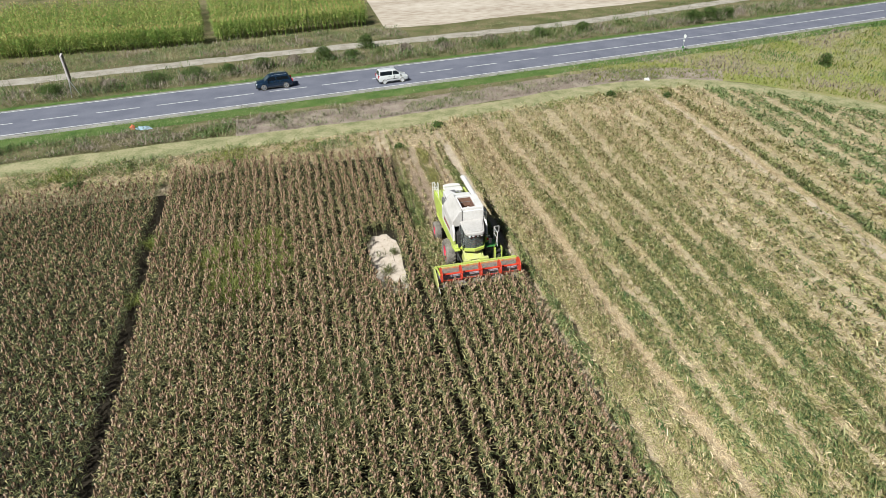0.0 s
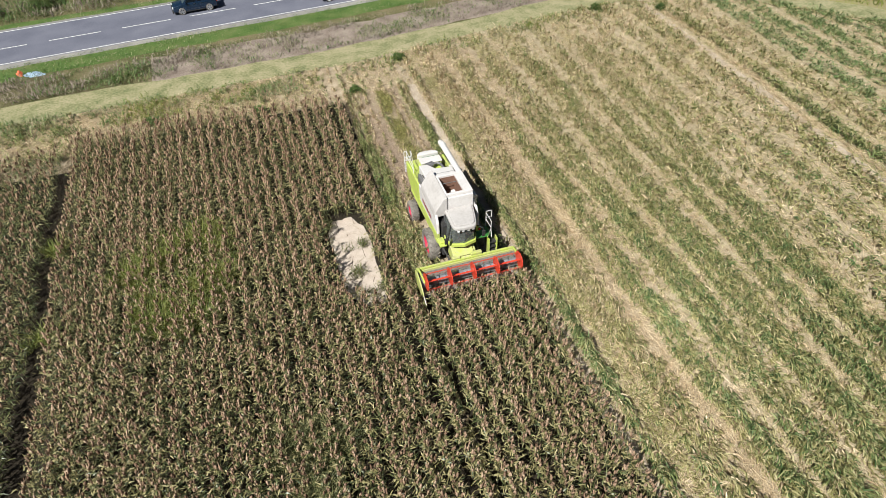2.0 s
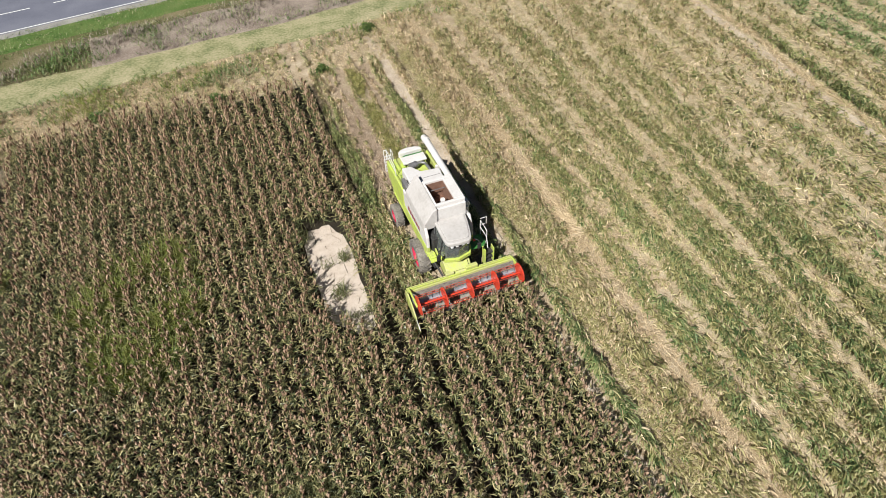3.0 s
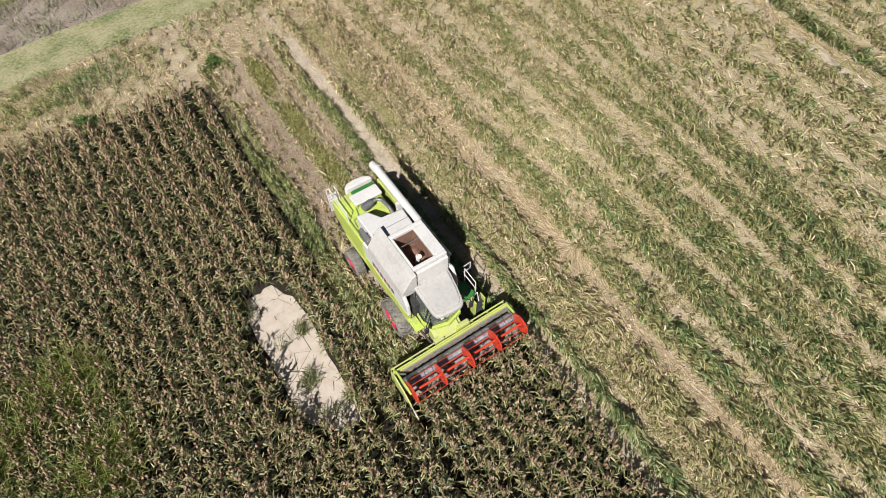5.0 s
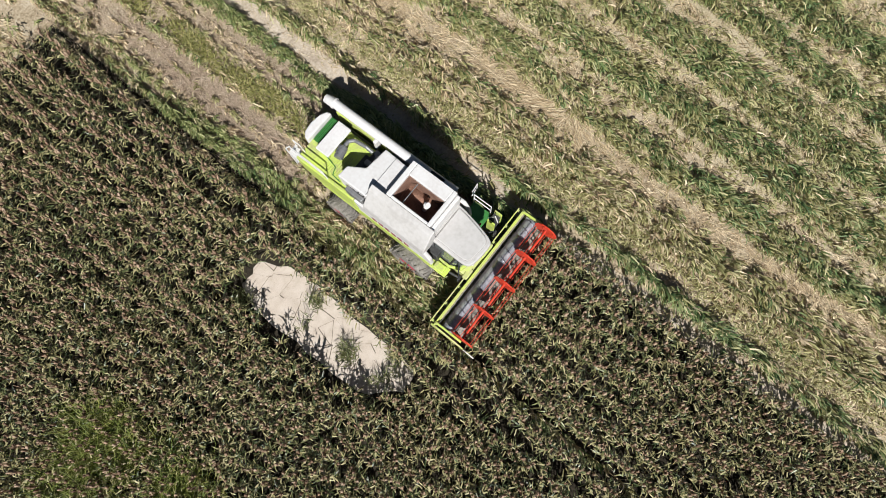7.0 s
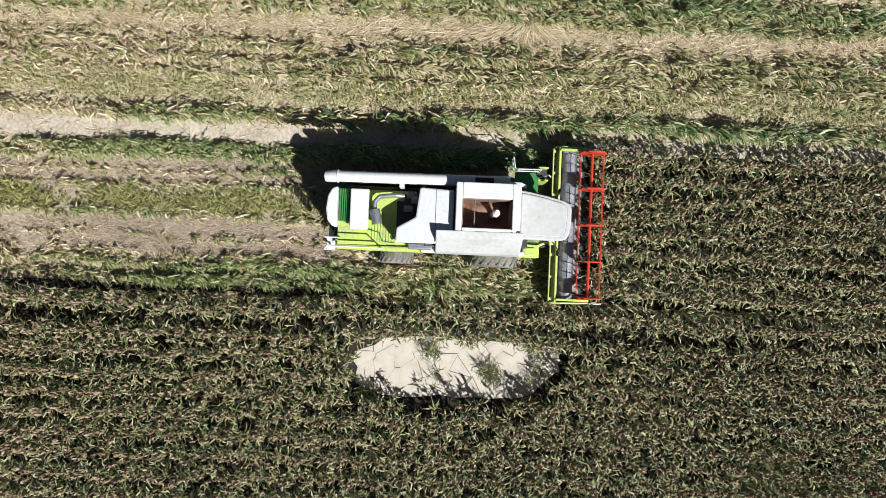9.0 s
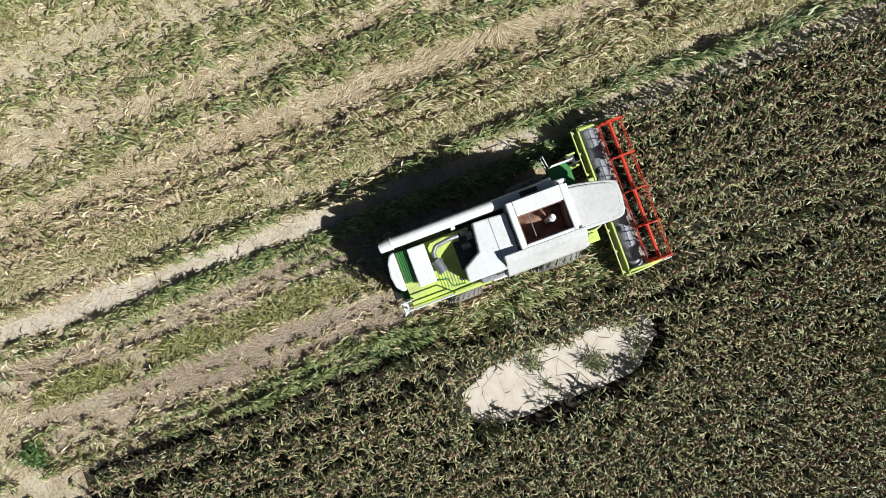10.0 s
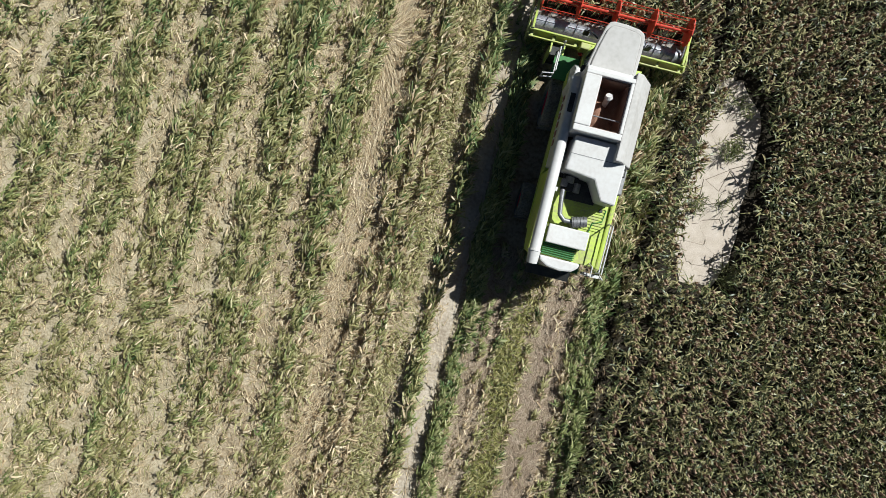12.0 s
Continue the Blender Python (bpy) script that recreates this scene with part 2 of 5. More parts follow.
def eased(line, n=4):
    """Rounds the corners of a line."""
    for _ in range(n):
        out = [line[0]]
        for a, b in zip(line, line[1:]):
            out += [(a[0] * .75 + b[0] * .25, a[1] * .75 + b[1] * .25), (a[0] * .25 + b[0] * .75, a[1] * .25 + b[1] * .75)]
        line = out + [line[-1]]
    return line


def ribbon(bm, line, lo, hi, z, s0=0.0, s1=None, step=2.0, z2=None, ragged=0.0):
    """A strip along a line, from offset lo to hi to its left."""
    s1 = length(line) if s1 is None else s1
    n = max(1, int((s1 - s0) / step))
    prev = None
    for i in range(n + 1):
        x, y, nx, ny = along(line, min(s0 + (s1 - s0) * i / n, length(line) - .001))
        a = lo + ragged * (noise.noise((x * .35, y * .35, 1.3)) + .5 * noise.noise((x * 1.3, y * 1.3, 4)))
        b = hi + ragged * (noise.noise((x * .35, y * .35, 9.3)) + .5 * noise.noise((x * 1.3, y * 1.3, 7)))
        cur = (bm.verts.new((x + nx * a, y + ny * a, z)), bm.verts.new((x + nx * b, y + ny * b, z if z2 is None else z2)))
        if prev:
            bm.faces.new((prev[0], cur[0], cur[1], prev[1]))
        prev = cur
    return bm

# ---- the ground, the road and the tracks ----
HEAD, FAR = -4.0, -5.7
M_shoulder = mk("dusty_shoulder", [(.17, .165, .16), (.25, .24, .225), (.31, .30, .27)], .6, 14, .95, bump=.3, spec=.2)
bm = bmesh.new()
bm.faces.new([bm.verts.new(c) for c in ((-2500, -1500, 0), (2500, -1500, 0), (2500, 3500, 0), (-2500, 3500, 0))])
tagged(part("ground", bm, M_ground), "wild dry grassland soil reaching to the horizon", "ground", kind="structure")

ROAD = eased([(x, y + FAR) for x, y in ((-160, 32), (-80, 42.6), (-40, 48.3), (0, 53.2), (28, 56.9), (80, 65.2), (150, 79), (260, 104))], 2)
TRACK = eased([(x, y + FAR) for x, y in ((-160, 50), (-80, 62), (-46.8, 67), (-21, 70.3), (-6.7, 72.4), (17.4, 74.5), (42, 77.4), (76, 85.5), (140, 104), (260, 140))], 2)
MOWN = eased([(x, y + HEAD) for x, y in ((-80, 27), (-34, 32.8), (-20, 33.7), (-4, 34.5), (8, 35.6), (22, 38.4), (33, 40.0), (41, 39.4), (48, 35.5), (56, 25.5), (64, 12), (80, -14))], 3)

sheet("field_soil", [(-80, -45), (72, -45), (60, 8), (52, 22), (44, 32.5), (36, 35), (20, 33.2), (0, 30), (-34, 28), (-80, 23)], 0.004, M_soil, "dry tan soil of the harvested field")
sheet("weedy_soil", [(12.6, -45), (72, -45), (60, 8), (52, 22), (44, 32.3), (36, 34.6), (24.8, 33.4), (15.5, 31.5)], 0.008, M_cover, "soil under low olive growth in the far stubble")
M_bank = mk("dry_ditch_bank", [(.15, .115, .095), (.26, .21, .175), (.35, .30, .25)], .5, 8, .95, bump=.5, spec=.2)
M_bankg = mk("overgrown_ditch_bank", [(.05, .06, .022), (.12, .11, .05), (.20, .165, .105)], .4, 8, .95, bump=.5, spec=.2)
M_turf = mk("meadow_turf", [(.13, .18, .035), (.24, .245, .07), (.27, .22, .14), (.21, .23, .06)], .11, 5, .95, bump=.5, spec=.2)
sheet("meadow_turf", [(26, 37), (41, 38.5), (49, 33), (57, 23), (66, 9), (82, -16), (160, -16), (160, 69), (80, 54), (26, 45.3)], 0.004, M_turf, "yellow-green turf of the rough meadow")
s_of = lambda x: next(q for q in range(int(length(MOWN))) if along(MOWN, q)[0] > x)
tagged(part("ditch_bank", ribbon(bmesh.new(), MOWN, 1.7, 7.0, .008, s_of(-14), s_of(45), ragged=.6), M_bank), "dry pinkish-brown bank of the roadside ditch", "ditch", kind="structure")
tagged(part("ditch_bank", ribbon(bmesh.new(), MOWN, 1.7, 7.5, .008, s_of(-60), s_of(-14), ragged=.6), M_bankg), "green-brown bank of the roadside ditch", "ditch", kind="structure")
tagged(part("wheel_track", ribbon(bmesh.new(), [(29.8, -45), (36.1, 33.8)], -.36, .36, .014, ragged=.12), M_dusty), "pale bare wheel track between stubble rows", "track", kind="structure")
tagged(part("wheel_track", ribbon(bmesh.new(), [(7.72, -45), (7.72, 30)], -.34, .34, .014, step=.5, ragged=.16), M_dusty), "pale dusty wheel track beside the cut", "track", kind="structure")
# soil under the rows and lane, plant shade put into its colour
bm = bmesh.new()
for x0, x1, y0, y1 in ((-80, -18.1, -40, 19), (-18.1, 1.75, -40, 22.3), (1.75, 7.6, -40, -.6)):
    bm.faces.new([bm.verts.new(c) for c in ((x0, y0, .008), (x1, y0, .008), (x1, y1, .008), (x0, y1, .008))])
tagged(part("shaded_crop_soil", bm, M_soil_shade), "brown soil between the crop rows, its colour darkened for shade", "ground", kind="structure")
tagged(part("mown_strip", ribbon(bmesh.new(), MOWN, -1.7, 1.9, 0.012, ragged=.45), M_pale), "pale mown grass strip along the field edge", "grass strip", kind="structure")
tagged(part("verge", ribbon(bmesh.new(), ROAD, -7.6, -4.2, 0.012, ragged=.5), M_verge), "green turf verge beside the road", "verge", kind="structure")
tagged(part("verge", ribbon(bmesh.new(), ROAD, 5.2, 7.2, 0.012, ragged=.5), M_verge), "green turf verge beside the road", "verge", kind="structure")
bm = ribbon(bmesh.new(), ROAD, -4.15, 5.02, 0.14)
road = tagged(part("road", bm, M_asphalt), "grey worn asphalt two-lane road", "road", kind="structure")
part("shoulder", ribbon(bmesh.new(), ROAD, -4.95, -4.15, 0.0, z2=.138, ragged=.2), M_shoulder, road, "pale dusty gravel shoulder")
part("shoulder", ribbon(bmesh.new(), ROAD, 5.02, 6.0, .138, z2=0.0, ragged=.2), M_shoulder, road, "pale dusty gravel shoulder")
part("edge_line", ribbon(bmesh.new(), ROAD, -4.0, -3.84, .145), M_line, road, "white painted edge line")
part("edge_line", ribbon(bmesh.new(), ROAD, 4.72, 4.88, .145), M_line, road, "white painted edge line")
total = length(ROAD)
base = next(s for s in range(int(total)) if along(ROAD, s)[0] > 28.5)
for i in range(-16, 0):
    part("centre_dash", ribbon(bmesh.new(), ROAD, .02, .17, .145, base + i * 6.75 + .6, base + i * 6.75 + 5.4, .8), M_line, road, "white painted dash")
part("centre_line", ribbon(bmesh.new(), ROAD, .02, .17, .145, base + 1, total - 1), M_line, road, "white painted solid centre line")
tagged(part("gravel_track", ribbon(bmesh.new(), TRACK, -1.7, 1.7, 0.02, ragged=.5), M_gravel), "pale dusty gravel farm track", "track", kind="structure")
sheet("tilled_field", [(9, 84 + FAR), (20, 84 + FAR), (30, 86.4 + FAR), (58, 90 + FAR), (110, 102 + FAR), (200, 130 + FAR), (200, 400), (9, 400)], 0.012, M_bare, "bare pinkish tilled field beyond the track")

# a patch of dry cracked clay in the crop
rng = random.Random(5)
outline = []
for i in range(44):
    a = 2 * math.pi * i / 44
    cy = 3.5 + 3.9 * max(-1, min(1, 1.12 * math.sin(a)))
    left, right = -2.2 + .95 * max(0, (1.2 - cy) / 1.6), .02 - .12 * max(0, cy - 6)
    cx = (left + right) / 2 + (right - left) / 2 * max(-1, min(1, 1.35 * math.cos(a)))
    k = .16 * noise.noise((math.cos(a) * 2.2, math.sin(a) * 2.2, 3)) + .07 * rng.uniform(-1, 1)
    outline.append((cx + k * math.cos(a), cy + k * math.sin(a)))
# plates of clay between cracks: cells cut off by their neighbours' middle lines
seeds = [(-2.5 + .5 * (i + .5 + rng.uniform(-.3, .3)), -.6 + .8 * (j + .5 + rng.uniform(-.5, .5))) for i in range(6) for j in range(11)]


def cut(poly, px, py, nx, ny):
    out = []
    for (ax, ay), (bx, by) in zip(poly, poly[1:] + poly[:1]):
        da, db = (ax - px) * nx + (ay - py) * ny, (bx - px) * nx + (by - py) * ny
        if da <= 0:
            out.append((ax, ay))
        if da * db < 0:
            k = da / (da - db)
            out.append((ax + (bx - ax) * k, ay + (by - ay) * k))
    return out


# soil seen in the cracks, browned darker to hold their shade
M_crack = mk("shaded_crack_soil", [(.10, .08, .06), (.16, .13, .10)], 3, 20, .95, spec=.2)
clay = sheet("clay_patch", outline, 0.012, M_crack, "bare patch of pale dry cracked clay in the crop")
M_plate = mk("clay_plate", [(.42, .345, .285), (.52, .44, .37), (.57, .49, .43)], 2.5, 40, .95, bump=.3, spec=.2)
for sx, sy in seeds:
    poly = [(x, y) for x, y in outline]
    for ox, oy in seeds:
        d = math.hypot(ox - sx, oy - sy)
        if 0 < d < 1.9 and poly:
            nx, ny = (ox - sx) / d, (oy - sy) / d
            pair = math.sin((sx + ox) * 91.7 + (sy + oy) * 47.3) * 43758.5
            gap = 0 if pair % 1 < .35 else .003 + .016 * (pair * 7 % 1) ** 2
            poly = cut(poly, sx + nx * (d / 2 - gap), sy + ny * (d / 2 - gap), nx, ny)
    if len(poly) > 2:
        part("clay_plate", prism(bmesh.new(), poly, .012, .019 + .004 * rng.random(), "z"), M_plate, clay)

# ---- the combine harvester, which heads towards -y ----
combine = empty("combine_harvester", pose(4.55, 0, 0), "white and lime-green combine harvester working in the sorghum", "combine harvester")
B = bmesh.new
part("chassis", cube(cube(B(), -.95, .95, 1.4, 7.5, .75, 2.9, .05), -.55, .55, .9, 1.5, .8, 1.7, .04), M_dark, combine, "dark steel chassis under the panels")
part("front_axle", rod(B(), (-1.25, 2.42, .92), (1.25, 2.42, .92), .16, 12), M_dark, combine)
part("rear_axle", rod(B(), (-1.25, 6.0, .66), (1.25, 6.0, .66), .1, 12), M_dark, combine)
for s in (-1, 1):
    wheel(combine, s * 1.32, 2.42, .92, .66, True, M_rim, "front_wheel")
    wheel(combine, s * 1.40, 6.0, .66, .5, True, M_rim, "rear_wheel")
    a, b = sorted((s * 1.06, s * 1.22))
    part("side_panel", prism(B(), [(1.45, 2.34), (2.0, 2.34), (4.9, 2.3), (5.0, 3.35), (1.75, 3.5), (1.5, 3.0)], a, b, "x", .05), M_white, combine, "white dusty side panel")
    part("rear_side_panel", prism(B(), [(5.05, 1.75), (7.0, 1.7), (7.75, 2.1), (7.85, 3.1), (5.05, 3.25)], a, b, "x", .05), M_lime, combine, "lime-green rear side panel")
    part("skirt", prism(B(), [(1.5, 1.68), (3.4, 1.62), (7.0, 1.45), (7.0, 1.66), (5.04, 1.72), (4.98, 2.28), (1.5, 2.32)], a - .01, b + .01, "x", .02), M_lime, combine, "lime-green skirt strip")
    # plain raised bars that stand for the brand lettering
    for k in range(6):
        c = s * 1.225
        part("side_mark", cube(B(), min(c, c + s * .02), max(c, c + s * .02), 2.5 + k * .3, 2.7 + k * .3, 2.62, 2.86, .006), M_tail2, combine, "dull red mark on the side panel")

# grain tank, its covers and the engine hood
bm = B()
prism(bm, [(-.5, 1.98), (1.02, 1.98), (1.02, 2.13), (-.5, 2.13)], 3.3, 4.5, "z", .03)
prism(bm, [(-.5, 3.7), (1.02, 3.7), (1.02, 3.9), (-.5, 3.9)], 3.3, 4.5, "z", .03)
prism(bm, [(.52, 2.131), (1.02, 2.131), (1.02, 3.699), (.52, 3.699)], 3.3, 4.51, "z", .03)
prism(bm, [(-.5, 2.131), (-.4, 2.131), (-.4, 3.699), (-.5, 3.699)], 3.3, 4.5, "z", .03)
tank = part("grain_tank", bm, M_white, combine, "white open grain tank rim")
bm = B()
cube(bm, -.39, .51, 2.14, 3.69, 3.2, 3.3)
cube(bm, -.395, -.37, 2.14, 3.69, 3.3, 4.38)
cube(bm, .49, .515, 2.14, 3.69, 3.3, 4.38)
cube(bm, -.37, .49, 3.66, 3.69, 3.3, 4.38)
cube(bm, -.37, .49, 2.14, 2.17, 3.3, 4.38)
part("tank_lining", bm, M_tank, tank, "rust-brown inner walls of the tank")
bm = B()
bmesh.ops.create_grid(bm, x_segments=16, y_segments=24, size=1)
for v in bm.verts:
    x, y = v.co.x, v.co.y
    v.co = Vector((.06 + x * .43, 2.915 + y * .74, 3.42 + .34 * math.exp(-((x - .5) ** 2 * 1.8 + (y - .1) ** 2 * 2)) + .03 * noise.noise((x * 4, y * 4, 0))))
smooth(part("grain", bm, M_grain, tank, "heap of red-brown sorghum grain"))
bm = rod(B(), (.05, 2.75, 3.3), (.1, 2.62, 4.12), .09, 12)
rod(bm, (.1, 2.62, 4.12), (.12, 2.56, 4.2), .13, 12, .1)
part("filling_spout", bm, M_white, tank, "white filling spout")
part("tank_crossbar", rod(B(), (-.4, 3.3, 4.26), (.52, 3.3, 4.26), .02), M_grey, tank)
part("tank_side_cover", prism(B(), [(-.505, 3.3), (-.505, 4.47), (-.72, 4.4), (-1.2, 3.66), (-1.26, 3.3)], 1.75, 4.5, "y", .04), M_wdust, combine, "dusty white sloping tank cover")
part("tank_far_cover", prism(B(), [(1.03, 3.0), (1.03, 3.72), (1.1, 3.68), (1.24, 3.3), (1.24, 3.0)], 1.9, 4.7, "y", .03), M_white, combine)
hood = part("engine_hood", prism(B(), [(.84, 5.05), (.78, 3.96), (-.5, 3.96), (-.94, 4.52), (-.94, 5.8), (-.46, 5.76), (-.11, 5.16)], 3.1, 4.16, "z", .05), M_white, combine, "white cornered engine hood")
for v in hood.data.vertices:
    if v.co.z > 3.8:
        v.co.z -= .07 * (v.co.y - 3.96)
part("hood_seam", cube(B(), -.9, .8, 4.515, 4.535, 4.11, 4.128), M_grey, hood)
part("hood_handle", tube(B(), [(-.95, 4.6, 3.9), (-1.0, 4.6, 4.0), (-1.0, 4.85, 4.0), (-.95, 4.85, 3.9)], .02), M_dark, hood)
part("air_intake", cube(cube(B(), -1.14, -.95, 4.6, 5.4, 3.2, 3.75, .05), -1.1, -.97, 4.25, 4.5, 3.62, 3.74, .02), M_grey, combine, "grey air intake box")

# engine deck
deck = part("engine_deck", cube(B(), -1.05, .8, 5.2, 7.8, 2.92, 3.1, .02), M_lime, combine, "lime-green engine deck")
for k in range(9):
    part("deck_rib", cube(B(), -.95, .1, 5.85 + k * .095, 5.89 + k * .095, 3.1, 3.13, .006), M_lime, deck)
for k in range(6):
    part("tail_rib", cube(B(), -.3, .8, 7.36 + k * .07, 7.4 + k * .07, 3.12, 3.2, .008), M_green, deck, "dark green ribbed grille")
# a flat dark panel stands in for the shade inside the bay
part("engine_bay", cube(cube(B(), -.5, .46, 5.12, 5.84, 3.06, 3.13), .2, .7, 4.95, 5.6, 3.13, 3.3, .03), M_dark, deck, "dark panel for the shaded engine opening")
bm = rod(rod(B(), (.2, 5.3, 3.3), (.2, 5.6, 3.3), .11, 10), (.5, 5.15, 3.4), (.5, 5.35, 3.4), .14, 10)
cube(bm, .55, .75, 5.25, 5.5, 3.28, 3.5, .03)
part("engine_block", bm, M_grey, deck, "grey engine parts in the bay")
part("rear_lid", cube(B(), -.55, .79, 6.75, 7.36, 3.34, 3.46, .04), M_white, combine, "white rear lid panel")
part("lid_support", cube(B(), -.5, -.44, 6.8, 7.3, 3.1, 3.34), M_lime, combine)
part("lid_support", cube(B(), .68, .74, 6.8, 7.3, 3.1, 3.34), M_lime, combine)
bm = rod(B(), (-.34, 6.44, 3.42), (.12, 6.56, 3.42), .17, 16)
for k in range(4):
    a = Vector((-.34, 6.44, 3.42)).lerp((.12, 6.56, 3.42), .15 + k * .23)
    rod(bm, a, a + Vector((.03, .008, 0)), .183, 16)
rod(bm, (-.1, 6.5, 3.1), (-.1, 6.5, 3.4), .06, 10)
smooth(part("muffler", bm, M_grey, combine, "grey ribbed exhaust muffler"))
part("exhaust_pipe", tube(B(), [(.1, 6.55, 3.42), (.38, 6.55, 3.44), (.55, 6.4, 3.44), (.62, 5.9, 3.42), (.62, 5.6, 3.3)], .075, 12), M_grey, combine, "bent exhaust pipe")
out = [(.86, 7.8), (.8, 7.98), (.55, 8.12), (.1, 8.18), (-.28, 8.12), (-.48, 7.95), (-.5, 7.8)]
part("tail_hood", prism(B(), out, 2.1, 3.38, "z", .06), M_white, combine, "white rounded tail hood")
part("straw_chopper", prism(B(), [(7.3, 1.0), (8.1, 1.1), (8.15, 1.9), (7.6, 2.05), (7.3, 2.0)], -.85, .85, "x", .05), M_green, combine, "dark green straw chopper")
part("straw_deflector", prism(B(), [(8.05, .95), (8.5, .75), (8.52, .8), (8.1, 1.05)], -.8, .8, "x"), M_dark, combine)
part("deck_cap", rod(B(), (-.78, 5.95, 3.1), (-.78, 5.95, 3.16), .06, 12), M_black, deck, "black filler cap")
part("deck_hose", tube(B(), [(-.3, 7.2, 3.12), (-.5, 6.9, 3.15), (-.62, 6.4, 3.13), (-.9, 6.3, 3.12), (-.95, 5.9, 3.12)], .018, 6), M_green, deck)

# unloading auger along the far side
bm = rod(B(), (1.15, 2.5, 3.82), (1.12, 7.75, 3.86), .18, 20)
rod(bm, (1.12, 7.72, 3.86), (1.1, 8.12, 3.8), .2, 20, .17)
rod(bm, (1.12, 7.7, 3.86), (1.12, 7.74, 3.86), .215, 20)
rod(bm, (1.15, 2.2, 3.75), (1.15, 2.55, 3.82), .22, 20, .19)
auger = smooth(part("unloading_auger", bm, M_white, combine, "long white unloading auger tube"))
part("auger_elbow", rod(B(), (1.12, 2.35, 2.6), (1.15, 2.35, 3.7), .21, 16), M_white, auger)
part("auger_mark", cube(B(), 1.08, 1.24, 2.7, 3.3, 3.985, 4.012, .004), M_dark, auger, "dark lettered sticker")
part("auger_saddle", cube(B(), .86, 1.2, 5.6, 5.75, 3.1, 3.7, .02), M_white, combine)

# cab
out = [(-.66, 1.86), (-.68, .7), (-.67, .4), (-.61, .24), (-.45, .15), (0, .09), (.4, .09), (.54, .15), (.63, .32), (.78, .9), (.9, 1.5), (.94, 1.86)]
bm = prism(B(), out, 3.42, 3.64, "z", .05)
roof = part("cab_roof", bm, M_wdust, combine, "dusty white cab roof")
bm = B()
prism(bm, [(x * .86 + .02, y * .86 + .16) for x, y in out], 3.635, 3.69, "z", .04)
part("roof_dome", bm, M_wdust, roof)
part("roof_bar", cube(B(), -.55, 1.0, 1.84, 1.97, 3.4, 4.34, .03), M_white, combine, "white bar between cab and tank")
bm = B()
lo = [(-.72, 1.75), (-.76, .95), (-.6, .58), (0, .42), (.6, .58), (.76, .95), (.72, 1.75)]
hi = [(-.62, 1.75), (-.62, .8), (-.48, .36), (0, .22), (.5, .36), (.66, .8), (.7, 1.75)]
a = [bm.verts.new((x, y, 2.24)) for x, y in lo]
b = [bm.verts.new((x, y, 3.43)) for x, y in hi]
for i in range(6):
    bm.faces.new((a[i], a[i + 1], b[i + 1], b[i]))
part("cab_glass", bm, M_glass, combine, "dark tinted wrap-round windscreen")
for i in (0, 1, 5, 6):
    part("cab_pillar", rod(B(), (*lo[i], 2.22), (*hi[i], 3.43), .04, 8), M_black, combine)
part("cab_back", cube(B(), -.72, .72, 1.74, 1.8, 1.7, 3.4), M_grey, combine)
part("cab_floor", prism(B(), lo, 1.95, 2.06, "z", .03), M_grey, combine)
part("driver_seat", cube(cube(B(), -.25, .25, 1.1, 1.55, 2.06, 2.5, .06), -.25, .25, 1.45, 1.6, 2.45, 3.1, .06), M_black, combine, "empty black driver seat")
bm = tube(B(), [(0, .62, 2.05), (0, .75, 2.6)], .03)
rod(bm, (0, .73, 2.61), (0, .76, 2.63), .2, 16)
part("steering_column", bm, M_black, combine)
bm = prism(B(), [(-.84, 1.8), (-.88, .95), (-.68, .5), (0, .3), (.68, .5), (.88, .95), (.84, 1.8), (.76, 1.8), (.8, .98), (.62, .6), (0, .43), (-.62, .6), (-.8, .98), (-.76, 1.8)], 2.06, 2.26, "z", .02)
part("cab_frame", bm, M_lime, combine, "lime-green frame below the windscreen")
part("side_platform", cube(cube(B(), -1.25, -.86, .85, 1.7, 1.9, 2.0, .02), -1.2, -.9, 1.0, 1.45, 2.0, 2.12, .04), M_lime, combine, "lime-green side platform")
for s in (-1, 1):
    bm = tube(B(), [(s * .7, .6, 3.2), (s * 1.02, .35, 3.1), (s * 1.05, .33, 2.9)], .022)
    part("mirror_arm", bm, M_black, combine)
    part("mirror", cube(B(), s * 1.05 - .1, s * 1.05 + .1, .28, .36, 2.55, 2.95, .03), M_black, combine, "black rear-view mirror")
for x in (-.4, -.15, .15, .4):
    part("work_lamp", cube(B(), x - .07, x + .07, .15, .26, 3.3, 3.42, .02), M_lamp, combine, "square work lamp")

# steps and rails on the ladder side
part("ladder_platform", cube(B(), .9, 1.78, .95, 1.78, 1.84, 1.9, .01), M_green, combine, "green ladder platform")
for pts in ([(1.75, 1.78, 1.9), (1.75, 1.78, 2.85), (1.75, 1.0, 2.85), (1.75, 1.0, 1.9)], [(1.75, 1.78, 2.4), (1.75, 1.0, 2.4)], [(1.78, 1.9, 2.85), (2.15, 1.95, 2.8), (2.15, 1.95, 2.35), (1.78, 1.9, 2.4)], [(1.6, .95, 1.9), (1.62, .7, 2.6), (1.62, .55, 2.1)]):
    part("hand_rail", tube(B(), pts, .022, 8), M_white, combine, "white tubular hand rail")
ladder = part("ladder", cube(cube(B(), 1.5, 1.56, .6, .95, .5, 1.9, .01), 1.95, 2.01, .6, .95, .5, 1.9, .01), M_lime, combine, "lime-green boarding ladder")
for k in range(4):
    part("step", cube(B(), 1.56, 1.95, .62, .92, .6 + k * .33, .64 + k * .33), M_dark, ladder)
